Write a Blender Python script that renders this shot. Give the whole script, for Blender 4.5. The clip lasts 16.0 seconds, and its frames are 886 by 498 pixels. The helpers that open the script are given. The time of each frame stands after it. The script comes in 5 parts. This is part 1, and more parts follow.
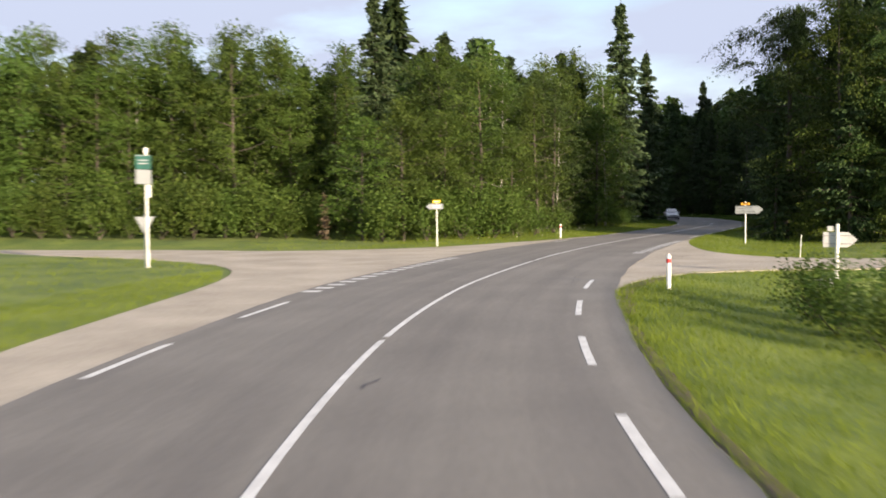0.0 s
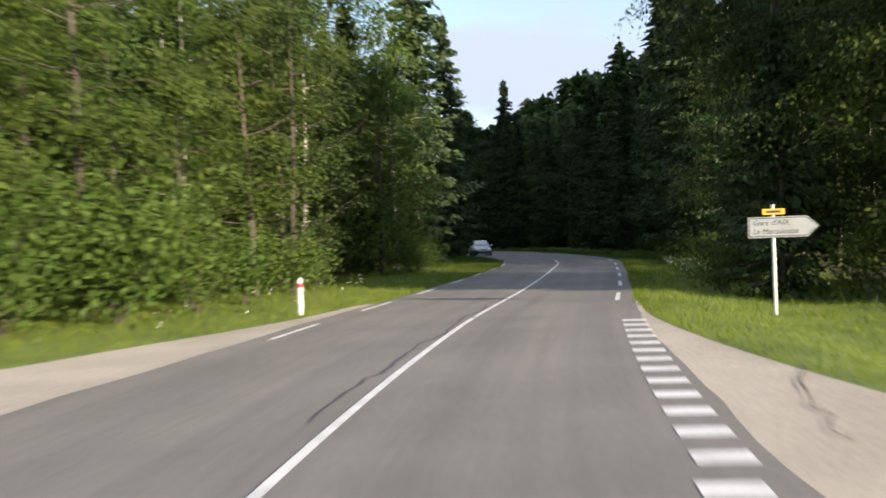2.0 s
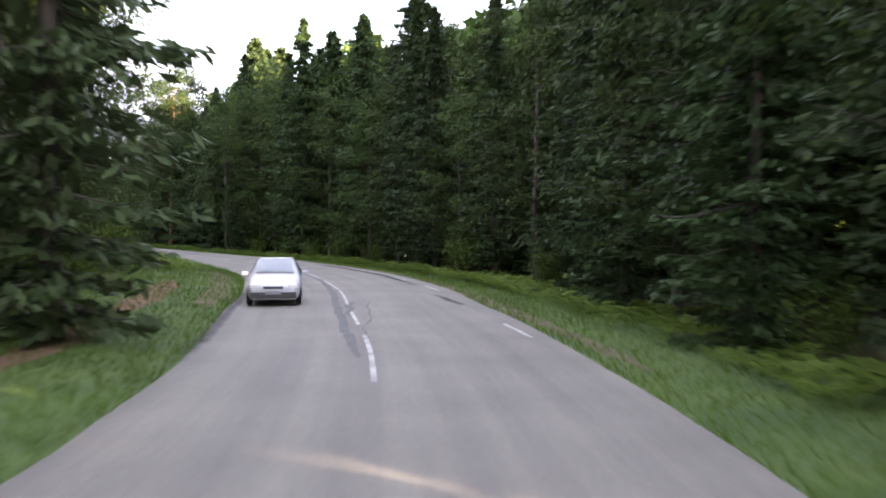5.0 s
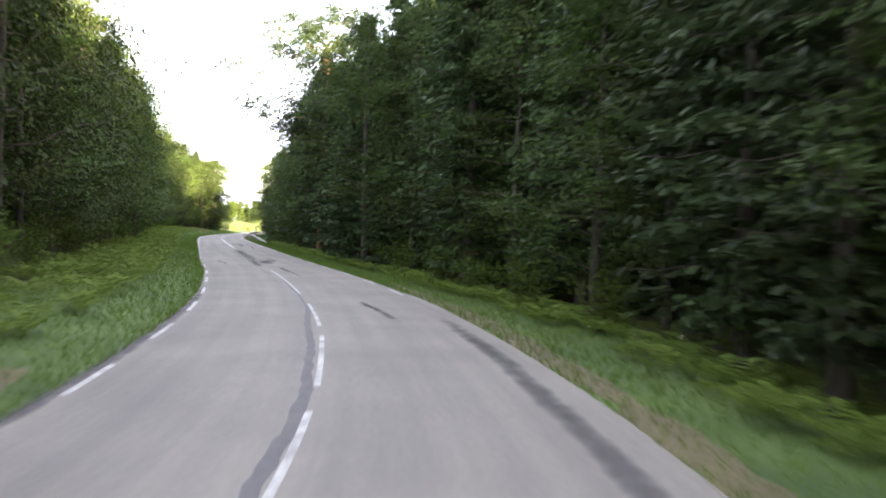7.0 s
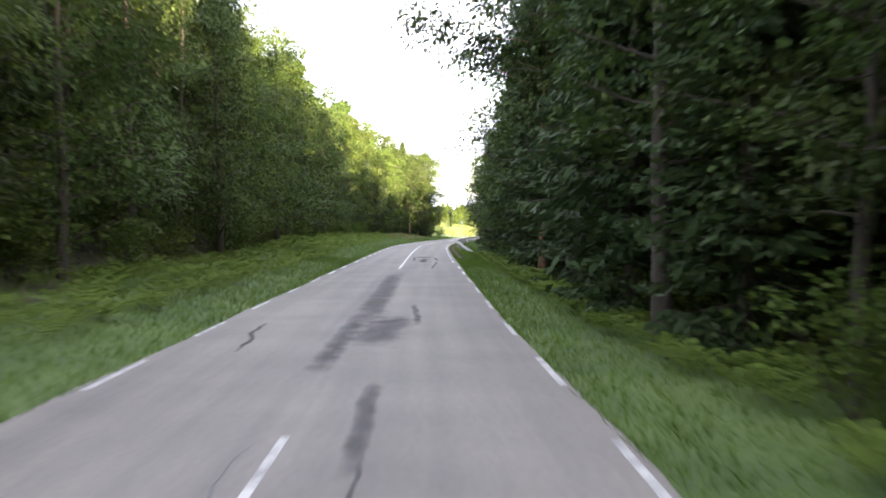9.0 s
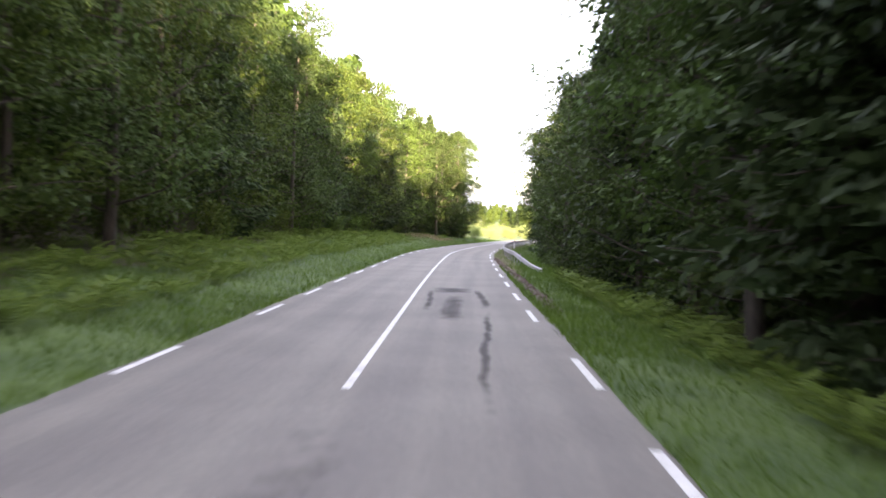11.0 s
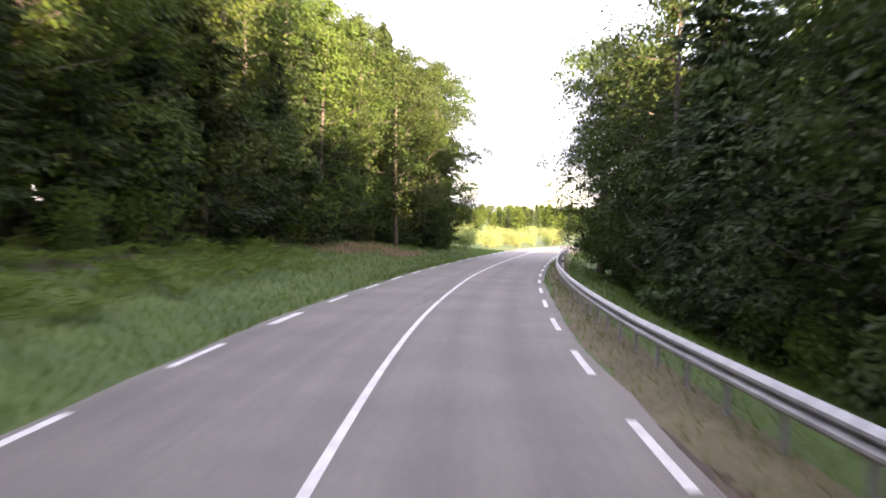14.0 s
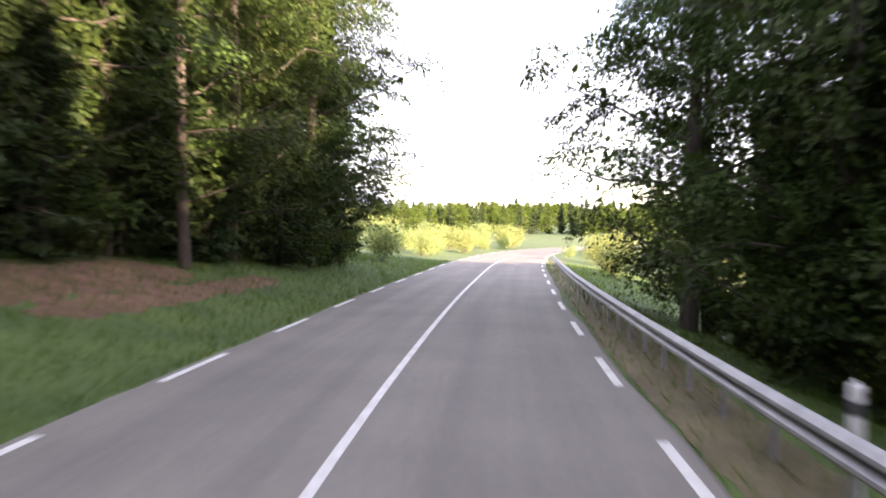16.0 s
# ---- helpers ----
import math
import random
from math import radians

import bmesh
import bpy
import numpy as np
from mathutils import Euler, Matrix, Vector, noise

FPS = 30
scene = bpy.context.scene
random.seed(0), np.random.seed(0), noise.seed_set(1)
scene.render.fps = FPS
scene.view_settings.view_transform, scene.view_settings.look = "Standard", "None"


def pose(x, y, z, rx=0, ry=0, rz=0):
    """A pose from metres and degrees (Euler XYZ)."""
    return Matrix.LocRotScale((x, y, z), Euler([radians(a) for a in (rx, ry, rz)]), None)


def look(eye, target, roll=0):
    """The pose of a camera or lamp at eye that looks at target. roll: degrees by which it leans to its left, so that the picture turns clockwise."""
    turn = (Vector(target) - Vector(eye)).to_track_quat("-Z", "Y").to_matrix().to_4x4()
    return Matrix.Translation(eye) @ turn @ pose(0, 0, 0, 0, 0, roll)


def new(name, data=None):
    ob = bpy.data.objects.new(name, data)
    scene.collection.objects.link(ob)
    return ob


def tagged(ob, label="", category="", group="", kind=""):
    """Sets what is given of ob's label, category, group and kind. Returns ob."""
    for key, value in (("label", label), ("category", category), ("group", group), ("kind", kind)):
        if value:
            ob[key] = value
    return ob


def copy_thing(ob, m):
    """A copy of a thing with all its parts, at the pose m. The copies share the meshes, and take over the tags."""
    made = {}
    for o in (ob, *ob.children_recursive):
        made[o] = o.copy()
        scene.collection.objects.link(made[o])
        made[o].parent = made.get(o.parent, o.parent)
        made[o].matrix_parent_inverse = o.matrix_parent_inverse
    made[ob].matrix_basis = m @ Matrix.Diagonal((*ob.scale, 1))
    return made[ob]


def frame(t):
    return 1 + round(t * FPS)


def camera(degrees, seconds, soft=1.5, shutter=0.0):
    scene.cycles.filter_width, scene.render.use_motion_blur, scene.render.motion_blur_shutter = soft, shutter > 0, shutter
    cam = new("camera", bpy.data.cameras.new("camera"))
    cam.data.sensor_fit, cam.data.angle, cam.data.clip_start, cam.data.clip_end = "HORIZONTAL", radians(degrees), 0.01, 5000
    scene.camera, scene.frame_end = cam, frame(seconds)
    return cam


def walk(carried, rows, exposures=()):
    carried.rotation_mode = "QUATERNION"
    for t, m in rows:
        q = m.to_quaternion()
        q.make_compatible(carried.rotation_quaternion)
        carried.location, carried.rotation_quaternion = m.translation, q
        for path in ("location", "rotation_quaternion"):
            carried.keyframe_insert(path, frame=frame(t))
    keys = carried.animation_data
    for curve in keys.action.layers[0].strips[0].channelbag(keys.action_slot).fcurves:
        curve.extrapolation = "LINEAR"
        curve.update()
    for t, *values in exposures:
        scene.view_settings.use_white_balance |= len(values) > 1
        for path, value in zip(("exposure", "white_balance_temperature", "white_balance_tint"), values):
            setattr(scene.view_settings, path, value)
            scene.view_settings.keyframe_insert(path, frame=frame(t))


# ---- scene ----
cam = camera(52.0, 16.0, soft=1.7, shutter=0.45)
PATH = [
    (0, (2.667, 3.75, 2.368), (2.84, 5.74, 2.27), -0.6),
    (0.5, (4.087, 13.118, 2.255), (4.366, 15.096, 2.159), -0.9),
    (1, (6.092, 22.336, 2.062), (6.497, 24.293, 1.976), -1.4),
    (1.5, (8.62, 31.484, 1.917), (9.148, 33.412, 1.85), -2.2),
    (2, (11.774, 40.519, 1.888), (12.424, 42.41, 1.863), -2.2),
    (2.5, (15.65, 49.366, 2.01), (16.408, 51.217, 1.982), -2.3),
    (3, (19.721, 57.537, 2.019), (20.583, 59.342, 2.001), -2.2),
    (3.2, (21.503, 60.813, 2.052), (22.397, 62.602, 2.042), -2.0),
    (5.3, (40.493, 97.377, 2.521), (41.155, 99.263, 2.473), 0.6),
    (5.5, (42.039, 100.952, 2.536), (42.655, 102.854, 2.493), 0.9),
    (6, (45.186, 110.166, 2.585), (45.684, 112.102, 2.527), 0.9),
    (6.5, (47.538, 119.762, 2.561), (47.912, 121.726, 2.507), 1.3),
    (7, (49.215, 129.772, 2.513), (49.464, 131.756, 2.47), 1.8),
    (7.5, (50.267, 139.992, 2.492), (50.379, 141.988, 2.444), 2.6),
    (8, (50.544, 149.981, 2.645), (50.536, 151.98, 2.606), 2.1),
    (8.5, (50.148, 159.818, 2.587), (50.01, 161.813, 2.539), 1.2),
    (9, (49.291, 169.395, 2.423), (49.031, 171.378, 2.375), 0.2),
    (11.5, (41.631, 219.169, 2.229), (41.299, 221.141, 2.184), 1.6),
    (12, (40.208, 229.025, 2.252), (39.874, 230.997, 2.219), 1.0),
    (12.5, (38.816, 238.803, 2.242), (38.481, 240.775, 2.213), 0.6),
    (13, (37.419, 248.634, 2.237), (37.083, 250.605, 2.199), 0.7),
    (13.5, (35.912, 258.481, 2.234), (35.594, 260.456, 2.203), 0.8),
    (14, (34.59, 268.418, 2.237), (34.302, 270.397, 2.197), 1.3),
    (14.5, (33.419, 278.392, 2.205), (33.171, 280.376, 2.176), 1.0),
    (15, (32.54, 288.425, 2.21), (32.327, 290.414, 2.18), 0.4),
    (15.5, (31.757, 298.425, 2.216), (31.569, 300.416, 2.177), 0.6),
    (16, (31.162, 308.625, 2.205), (31.004, 310.618, 2.167), 0.8),
]
EXPOSURES = ((0, 1.22, 6600, 17), (1.6, 1.32, 6550, 17), (2.2, 1.52, 6250, 14), (3.2, 1.95, 6000, 12), (5.3, 3.62, 7350, 25), (7, 3.68, 7400, 21), (9, 3.68, 7300, 22), (11.5, 3.68, 7350, 29), (13.5, 3.3, 7450, 32), (16, 3.05, 7300, 30))
walk(cam, [(t, look(eye, target, roll)) for t, eye, target, roll in PATH], EXPOSURES)

# ---- light ----
SUN_FROM = Vector((0.56, -0.83, 0.0)).normalized()
SUN_ELEV = radians(11.0)
world = bpy.data.worlds.new("sky")
scene.world = world
world.use_nodes = True
wn, wl = world.node_tree.nodes, world.node_tree.links
sky = wn.new("ShaderNodeTexSky")
sky.sky_type = "NISHITA"
sky.sun_disc = False
sky.sun_elevation = SUN_ELEV
sky.sun_rotation = math.atan2(SUN_FROM.x, SUN_FROM.y)
sky.dust_density = 1.2
coord = wn.new("ShaderNodeTexCoord")
cloud_map = wn.new("ShaderNodeMapping")
cloud_map.inputs["Scale"].default_value = (1.6, 1.6, 5.0)
cloud = wn.new("ShaderNodeTexNoise")
cloud.inputs["Scale"].default_value = 2.2
cloud.inputs["Detail"].default_value = 6.0
cloud_ramp = wn.new("ShaderNodeValToRGB")
cloud_ramp.color_ramp.elements[0].position = 0.36
cloud_ramp.color_ramp.elements[1].position = 0.55
cloud_mix = wn.new("ShaderNodeMix")
cloud_mix.data_type = "RGBA"
cloud_mix.inputs[7].default_value = (2.05, 2.38, 2.95, 1.0)
back = wn["Background"]
back.inputs["Strength"].default_value = 0.132
wl.new(coord.outputs["Generated"], cloud_map.inputs["Vector"])
wl.new(cloud_map.outputs["Vector"], cloud.inputs["Vector"])
wl.new(cloud.outputs["Fac"], cloud_ramp.inputs["Fac"])
wl.new(cloud_ramp.outputs["Color"], cloud_mix.inputs[0])
wl.new(sky.outputs["Color"], cloud_mix.inputs[6])
wl.new(cloud_mix.outputs[2], back.inputs["Color"])

sun_data = bpy.data.lights.new("sun", "SUN")
sun_data.energy = 5.0
sun_data.angle = radians(0.6)
sun_data.color = (1.0, 0.86, 0.64)
sun = new("sun", sun_data)
sun_way = Vector((SUN_FROM.x * math.cos(SUN_ELEV), SUN_FROM.y * math.cos(SUN_ELEV), math.sin(SUN_ELEV)))
sun.rotation_euler = (-sun_way).to_track_quat("-Z", "Y").to_euler()


# ---- materials ----
def material(name, base, rough=0.8, metal=0.0):
    m = bpy.data.materials.new(name)
    m.use_nodes = True
    b = m.node_tree.nodes["Principled BSDF"]
    b.inputs["Base Color"].default_value = (*base, 1.0)
    b.inputs["Roughness"].default_value = rough
    b.inputs["Metallic"].default_value = metal
    return m


def mottled(name, dark, light, scale, rough=0.85, fine=None, bump=0.0, bump_scale=None, metal=0.0, stretch=(1, 1, 1), spec=None):
    """Two scales of noise between two colours, with a fine relief."""
    m = material(name, dark, rough, metal)
    n, l = m.node_tree.nodes, m.node_tree.links
    b = n["Principled BSDF"]
    if spec is not None:
        b.inputs["Specular IOR Level"].default_value = spec
    tc = n.new("ShaderNodeTexCoord")
    mp = n.new("ShaderNodeMapping")
    mp.inputs["Scale"].default_value = stretch
    l.new(tc.outputs["Object"], mp.inputs["Vector"])
    big = n.new("ShaderNodeTexNoise")
    big.inputs["Scale"].default_value = scale
    big.inputs["Detail"].default_value = 5.0
    small = n.new("ShaderNodeTexNoise")
    small.inputs["Scale"].default_value = fine or scale * 14.0
    small.inputs["Detail"].default_value = 3.0
    l.new(mp.outputs["Vector"], big.inputs["Vector"])
    l.new(mp.outputs["Vector"], small.inputs["Vector"])
    add = n.new("ShaderNodeMath")
    add.operation = "MULTIPLY_ADD"
    add.inputs[1].default_value = 0.45
    l.new(small.outputs["Fac"], add.inputs[0])
    half = n.new("ShaderNodeMath")
    half.operation = "MULTIPLY"
    half.inputs[1].default_value = 0.55
    l.new(big.outputs["Fac"], half.inputs[0])
    l.new(half.outputs[0], add.inputs[2])
    ramp = n.new("ShaderNodeValToRGB")
    ramp.color_ramp.elements[0].position, ramp.color_ramp.elements[1].position = 0.36, 0.64
    ramp.color_ramp.elements[0].color = (*dark, 1.0)
    ramp.color_ramp.elements[1].color = (*light, 1.0)
    l.new(add.outputs[0], ramp.inputs["Fac"])
    l.new(ramp.outputs["Color"], b.inputs["Base Color"])
    if bump:
        bm_ = n.new("ShaderNodeBump")
        bm_.inputs["Strength"].default_value = bump
        bm_.inputs["Distance"].default_value = 0.02
        tx = n.new("ShaderNodeTexNoise")
        tx.inputs["Scale"].default_value = bump_scale or scale * 30.0
        l.new(mp.outputs["Vector"], tx.inputs["Vector"])
        l.new(tx.outputs["Fac"], bm_.inputs["Height"])
        l.new(bm_.outputs["Normal"], b.inputs["Normal"])
    return m


def leaf_material(name, dark, light, through_share=0.35, rough=0.6, clump=0.8, shares=(0.22, 0.3, 0.6), ground=False):
    """Leaves that vary from tree to tree, clump to clump and leaf to leaf, and let light through."""
    m = material(name, dark, rough)
    n, l = m.node_tree.nodes, m.node_tree.links
    b = n["Principled BSDF"]
    b.inputs["Specular IOR Level"].default_value = 0.14
    geo = n.new("ShaderNodeNewGeometry")
    info = n.new("ShaderNodeObjectInfo")
    tc = n.new("ShaderNodeTexCoord")
    apart = n.new("ShaderNodeVectorMath")
    apart.operation = "ADD"
    far = n.new("ShaderNodeMath")
    far.operation = "MULTIPLY"
    far.inputs[1].default_value = 60.0
    l.new(info.outputs["Random"], far.inputs[0])
    l.new(tc.outputs["Object"], apart.inputs[0])
    l.new(far.outputs[0], apart.inputs[1])
    tuft = n.new("ShaderNodeTexNoise")
    tuft.inputs["Scale"].default_value = clump
    tuft.inputs["Detail"].default_value = 3.0
    tuft.inputs["Roughness"].default_value = 0.6
    l.new(apart.outputs["Vector"], tuft.inputs["Vector"])
    total = None
    for source, share in ((geo.outputs["Random Per Island"], shares[0]), (info.outputs["Random"], shares[1]), (tuft.outputs["Fac"], shares[2])):
        step = n.new("ShaderNodeMath")
        step.operation = "MULTIPLY_ADD"
        step.inputs[1].default_value = share
        step.inputs[2].default_value = -0.06
        l.new(source, step.inputs[0])
        if total is not None:
            l.new(total, step.inputs[2])
        total = step.outputs[0]
    ramp = n.new("ShaderNodeValToRGB")
    ramp.color_ramp.elements[0].position, ramp.color_ramp.elements[1].position = 0.2, 0.85
    ramp.color_ramp.elements[0].color = (*dark, 1.0)
    ramp.color_ramp.elements[1].color = (*light, 1.0)
    l.new(total, ramp.inputs["Fac"])
    hue = n.new("ShaderNodeHueSaturation")
    swing = n.new("ShaderNodeMapRange")
    swing.inputs["To Min"].default_value, swing.inputs["To Max"].default_value = 0.475, 0.52
    l.new(tuft.outputs["Fac"] if ground else info.outputs["Random"], swing.inputs["Value"])
    l.new(swing.outputs["Result"], hue.inputs["Hue"])
    l.new(ramp.outputs["Color"], hue.inputs["Color"])
    l.new(hue.outputs["Color"], b.inputs["Base Color"])
    tr = n.new("ShaderNodeBsdfTranslucent")
    l.new(hue.outputs["Color"], tr.inputs["Color"])
    mx = n.new("ShaderNodeMixShader")
    mx.inputs["Fac"].default_value = through_share
    out = n["Material Output"]
    l.new(b.outputs["BSDF"], mx.inputs[1])
    l.new(tr.outputs["BSDF"], mx.inputs[2])
    l.new(mx.outputs["Shader"], out.inputs["Surface"])
    return m


M_ROAD = mottled("asphalt", (0.158, 0.145, 0.128), (0.215, 0.199, 0.174), 0.35, 0.82, fine=9.0, bump=0.35, bump_scale=60.0)
n_, l_ = M_ROAD.node_tree.nodes, M_ROAD.node_tree.links
lanes = n_.new("ShaderNodeAttribute")
lanes.attribute_name = "lanes"
lane_map = n_.new("ShaderNodeMapping")
lane_map.inputs["Scale"].default_value = (1.5, 0.035, 1.0)
lane_noise = n_.new("ShaderNodeTexNoise")
lane_noise.inputs["Scale"].default_value = 1.0
lane_noise.inputs["Detail"].default_value = 6.0
lane_ramp = n_.new("ShaderNodeValToRGB")
lane_ramp.color_ramp.elements[0].position, lane_ramp.color_ramp.elements[1].position = 0.34, 0.62
lane_ramp.color_ramp.elements[0].color = (0.83, 0.82, 0.83, 1.0)
lane_ramp.color_ramp.elements[1].color = (1.06, 1.05, 1.04, 1.0)
lane_mix = n_.new("ShaderNodeMix")
lane_mix.data_type, lane_mix.blend_type = "RGBA", "MULTIPLY"
lane_mix.inputs[0].default_value = 1.0
base_link = n_["Principled BSDF"].inputs["Base Color"].links[0]
l_.new(base_link.from_socket, lane_mix.inputs[6])
l_.new(lanes.outputs["Vector"], lane_map.inputs["Vector"])
l_.new(lane_map.outputs["Vector"], lane_noise.inputs["Vector"])
l_.new(lane_noise.outputs["Fac"], lane_ramp.inputs["Fac"])
l_.new(lane_ramp.outputs["Color"], lane_mix.inputs[7])
l_.new(lane_mix.outputs[2], n_["Principled BSDF"].inputs["Base Color"])
M_ROAD_DARK = mottled("asphalt_patch", (0.058, 0.054, 0.055), (0.105, 0.097, 0.097), 1.2, 0.85, fine=16.0, bump=0.4, bump_scale=60.0)
n_, l_ = M_ROAD_DARK.node_tree.nodes, M_ROAD_DARK.node_tree.links
fade = n_.new("ShaderNodeAttribute")
fade.attribute_name = "fade"
ragged = n_.new("ShaderNodeTexNoise")
ragged.inputs["Scale"].default_value = 1.7
ragged.inputs["Detail"].default_value = 6.0
ragged.inputs["Roughness"].default_value = 0.65
patchy = n_.new("ShaderNodeMath")
patchy.operation = "MULTIPLY_ADD"
patchy.inputs[1].default_value = 1.6
cover = n_.new("ShaderNodeMapRange")
cover.inputs["From Min"].default_value, cover.inputs["From Max"].default_value = 0.95, 1.7
cover.inputs["To Max"].default_value = 0.65
place = n_.new("ShaderNodeTexCoord")
l_.new(place.outputs["Object"], ragged.inputs["Vector"])
l_.new(ragged.outputs["Fac"], patchy.inputs[0])
l_.new(fade.outputs["Fac"], patchy.inputs[2])
l_.new(patchy.outputs[0], cover.inputs["Value"])
l_.new(cover.outputs["Result"], n_["Principled BSDF"].inputs["Alpha"])
M_APRON = mottled("pale_chippings", (0.32, 0.272, 0.21), (0.5, 0.435, 0.345), 0.4, 0.9, fine=11.0, bump=0.5, bump_scale=45.0)
M_CRACK = mottled("bitumen", (0.05, 0.046, 0.047), (0.10, 0.092, 0.092), 3.0, 0.7)
M_PAINT = mottled("road_paint", (0.5, 0.49, 0.465), (0.78, 0.77, 0.735), 2.5, 0.7, fine=22.0)
M_PAINT_WORN = mottled("worn_road_paint", (0.17, 0.158, 0.155), (0.55, 0.54, 0.51), 1.6, 0.75, fine=13.0)
M_SOIL = mottled("soil", (0.042, 0.03, 0.022), (0.125, 0.09, 0.064), 0.9, 0.95, fine=9.0, bump=0.6, bump_scale=25.0)
M_GRASSY = mottled("turf", (0.05, 0.095, 0.011), (0.17, 0.21, 0.027), 0.4, 0.9, fine=9.0, bump=0.6, bump_scale=18.0)
M_FLOOR = mottled("forest_floor", (0.03, 0.028, 0.014), (0.075, 0.06, 0.03), 0.5, 0.95, fine=6.0, bump=0.6, bump_scale=14.0)
M_GRASS = leaf_material("grass_blades", (0.055, 0.115, 0.012), (0.24, 0.29, 0.035), 0.45, 0.65, clump=0.6, shares=(0.25, 0.0, 1.0), ground=True)
# Greener grass for the wooded stretch, with the woods' shade darkened into its colour.
M_GRASS_SHADOWED = leaf_material("lush_blades", (0.034, 0.088, 0.015), (0.13, 0.205, 0.034), 0.45, 0.65, clump=0.6, shares=(0.25, 0.0, 1.0), ground=True)
M_TURF_SHADOWED = mottled("lush_turf", (0.03, 0.068, 0.013), (0.088, 0.14, 0.027), 0.4, 0.9, fine=9.0, bump=0.6, bump_scale=18.0)
M_FERN = leaf_material("fern_leaves", (0.06, 0.11, 0.018), (0.18, 0.25, 0.05), 0.4, 0.65, clump=0.5, shares=(0.3, 0.0, 0.8), ground=True)
M_FLOWER = material("flower_white", (0.75, 0.74, 0.68), 0.7)
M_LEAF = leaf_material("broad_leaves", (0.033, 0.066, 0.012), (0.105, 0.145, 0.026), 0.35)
# Darker copy of the broad leaves: the shade of the woods is in the colour.
M_LEAF_SHADED = leaf_material("shade_darkened_leaves", (0.012, 0.028, 0.009), (0.088, 0.135, 0.03), 0.3)
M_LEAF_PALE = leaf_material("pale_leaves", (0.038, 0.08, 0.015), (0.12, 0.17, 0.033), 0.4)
# Brighter, yellower shrub leaves: the sun on them is put into the colour.
M_SHRUB_SUNLIT = leaf_material("sunlit_shrub_leaves", (0.15, 0.2, 0.07), (0.3, 0.365, 0.14), 0.4)
M_DEAD = leaf_material("dead_twigs", (0.07, 0.052, 0.035), (0.16, 0.115, 0.07), 0.1)
M_NEEDLE = leaf_material("needles", (0.013, 0.03, 0.011), (0.053, 0.082, 0.027), 0.15)
# Lighter grey-green copy of the needles, with sunlight put into the colour.
M_NEEDLE_SUNLIT = leaf_material("sunlit_needles", (0.025, 0.05, 0.02), (0.1, 0.145, 0.06), 0.15)
M_BARK = mottled("bark", (0.035, 0.028, 0.022), (0.10, 0.082, 0.066), 2.0, 0.95, fine=18.0, bump=0.8, bump_scale=12.0, stretch=(1, 1, 0.2))
M_BIRCH = mottled("birch_bark", (0.12, 0.11, 0.1), (0.5, 0.48, 0.44), 1.5, 0.85, fine=9.0, bump=0.4, bump_scale=9.0, stretch=(1, 1, 1.5))
M_PINEBARK = mottled("pine_bark", (0.11, 0.06, 0.035), (0.27, 0.15, 0.085), 2.0, 0.95, fine=14.0, bump=0.8, bump_scale=10.0, stretch=(1, 1, 0.3))
M_STEEL = mottled("galvanised_steel", (0.27, 0.265, 0.26), (0.46, 0.455, 0.45), 3.0, 0.58, fine=14.0, metal=0.45)
M_POLE = mottled("painted_pole", (0.55, 0.55, 0.5), (0.75, 0.75, 0.70), 2.0, 0.5, fine=12.0)
M_WHITE = mottled("white_plastic", (0.68, 0.68, 0.66), (0.82, 0.82, 0.80), 3.0, 0.45, fine=15.0)
M_RED = mottled("red_band", (0.40, 0.03, 0.03), (0.55, 0.05, 0.05), 3.0, 0.4)
# White sign sheet greyed down: the shade on it is put into the colour.
M_PANEL_SHADED = mottled("sign_white_shaded", (0.21, 0.225, 0.23), (0.27, 0.29, 0.295), 2.0, 0.4)
M_PANELBACK = mottled("sign_back", (0.42, 0.42, 0.41), (0.58, 0.58, 0.56), 2.0, 0.55)
M_BLACK = material("black_ink", (0.02, 0.02, 0.022), 0.6)
M_YELLOW = mottled("sign_yellow", (0.62, 0.42, 0.02), (0.78, 0.56, 0.04), 2.0, 0.45)
M_ORANGE = mottled("sign_orange", (0.65, 0.30, 0.02), (0.80, 0.42, 0.03), 2.0, 0.45)
M_TRIM = mottled("dark_trim", (0.05, 0.05, 0.052), (0.09, 0.09, 0.092), 4.0, 0.6)
M_DRY = mottled("dry_verge", (0.08, 0.066, 0.034), (0.16, 0.132, 0.068), 0.8, 0.95, fine=8.0, bump=0.6, bump_scale=22.0)
M_LITTER = mottled("leaf_litter", (0.10, 0.05, 0.03), (0.23, 0.125, 0.075), 0.9, 0.95, fine=7.0, bump=0.7, bump_scale=18.0)
M_GREEN = mottled("sign_green", (0.006, 0.06, 0.045), (0.012, 0.09, 0.07), 2.0, 0.4)


# ---- building blocks ----
def mesh_of(name, verts, faces, mats, indices=None, smooth=False):
    me = bpy.data.meshes.new(name)
    me.from_pydata(np.asarray(verts).tolist() if isinstance(verts, np.ndarray) else verts, [], faces.tolist() if isinstance(faces, np.ndarray) else faces)
    for m in mats if isinstance(mats, (list, tuple)) else (mats,):
        me.materials.append(m)
    if indices is not None:
        me.polygons.foreach_set("material_index", np.asarray(indices, np.int32))
    if smooth:
        me.polygons.foreach_set("use_smooth", np.ones(len(me.polygons), bool))
    me.update()
    return me


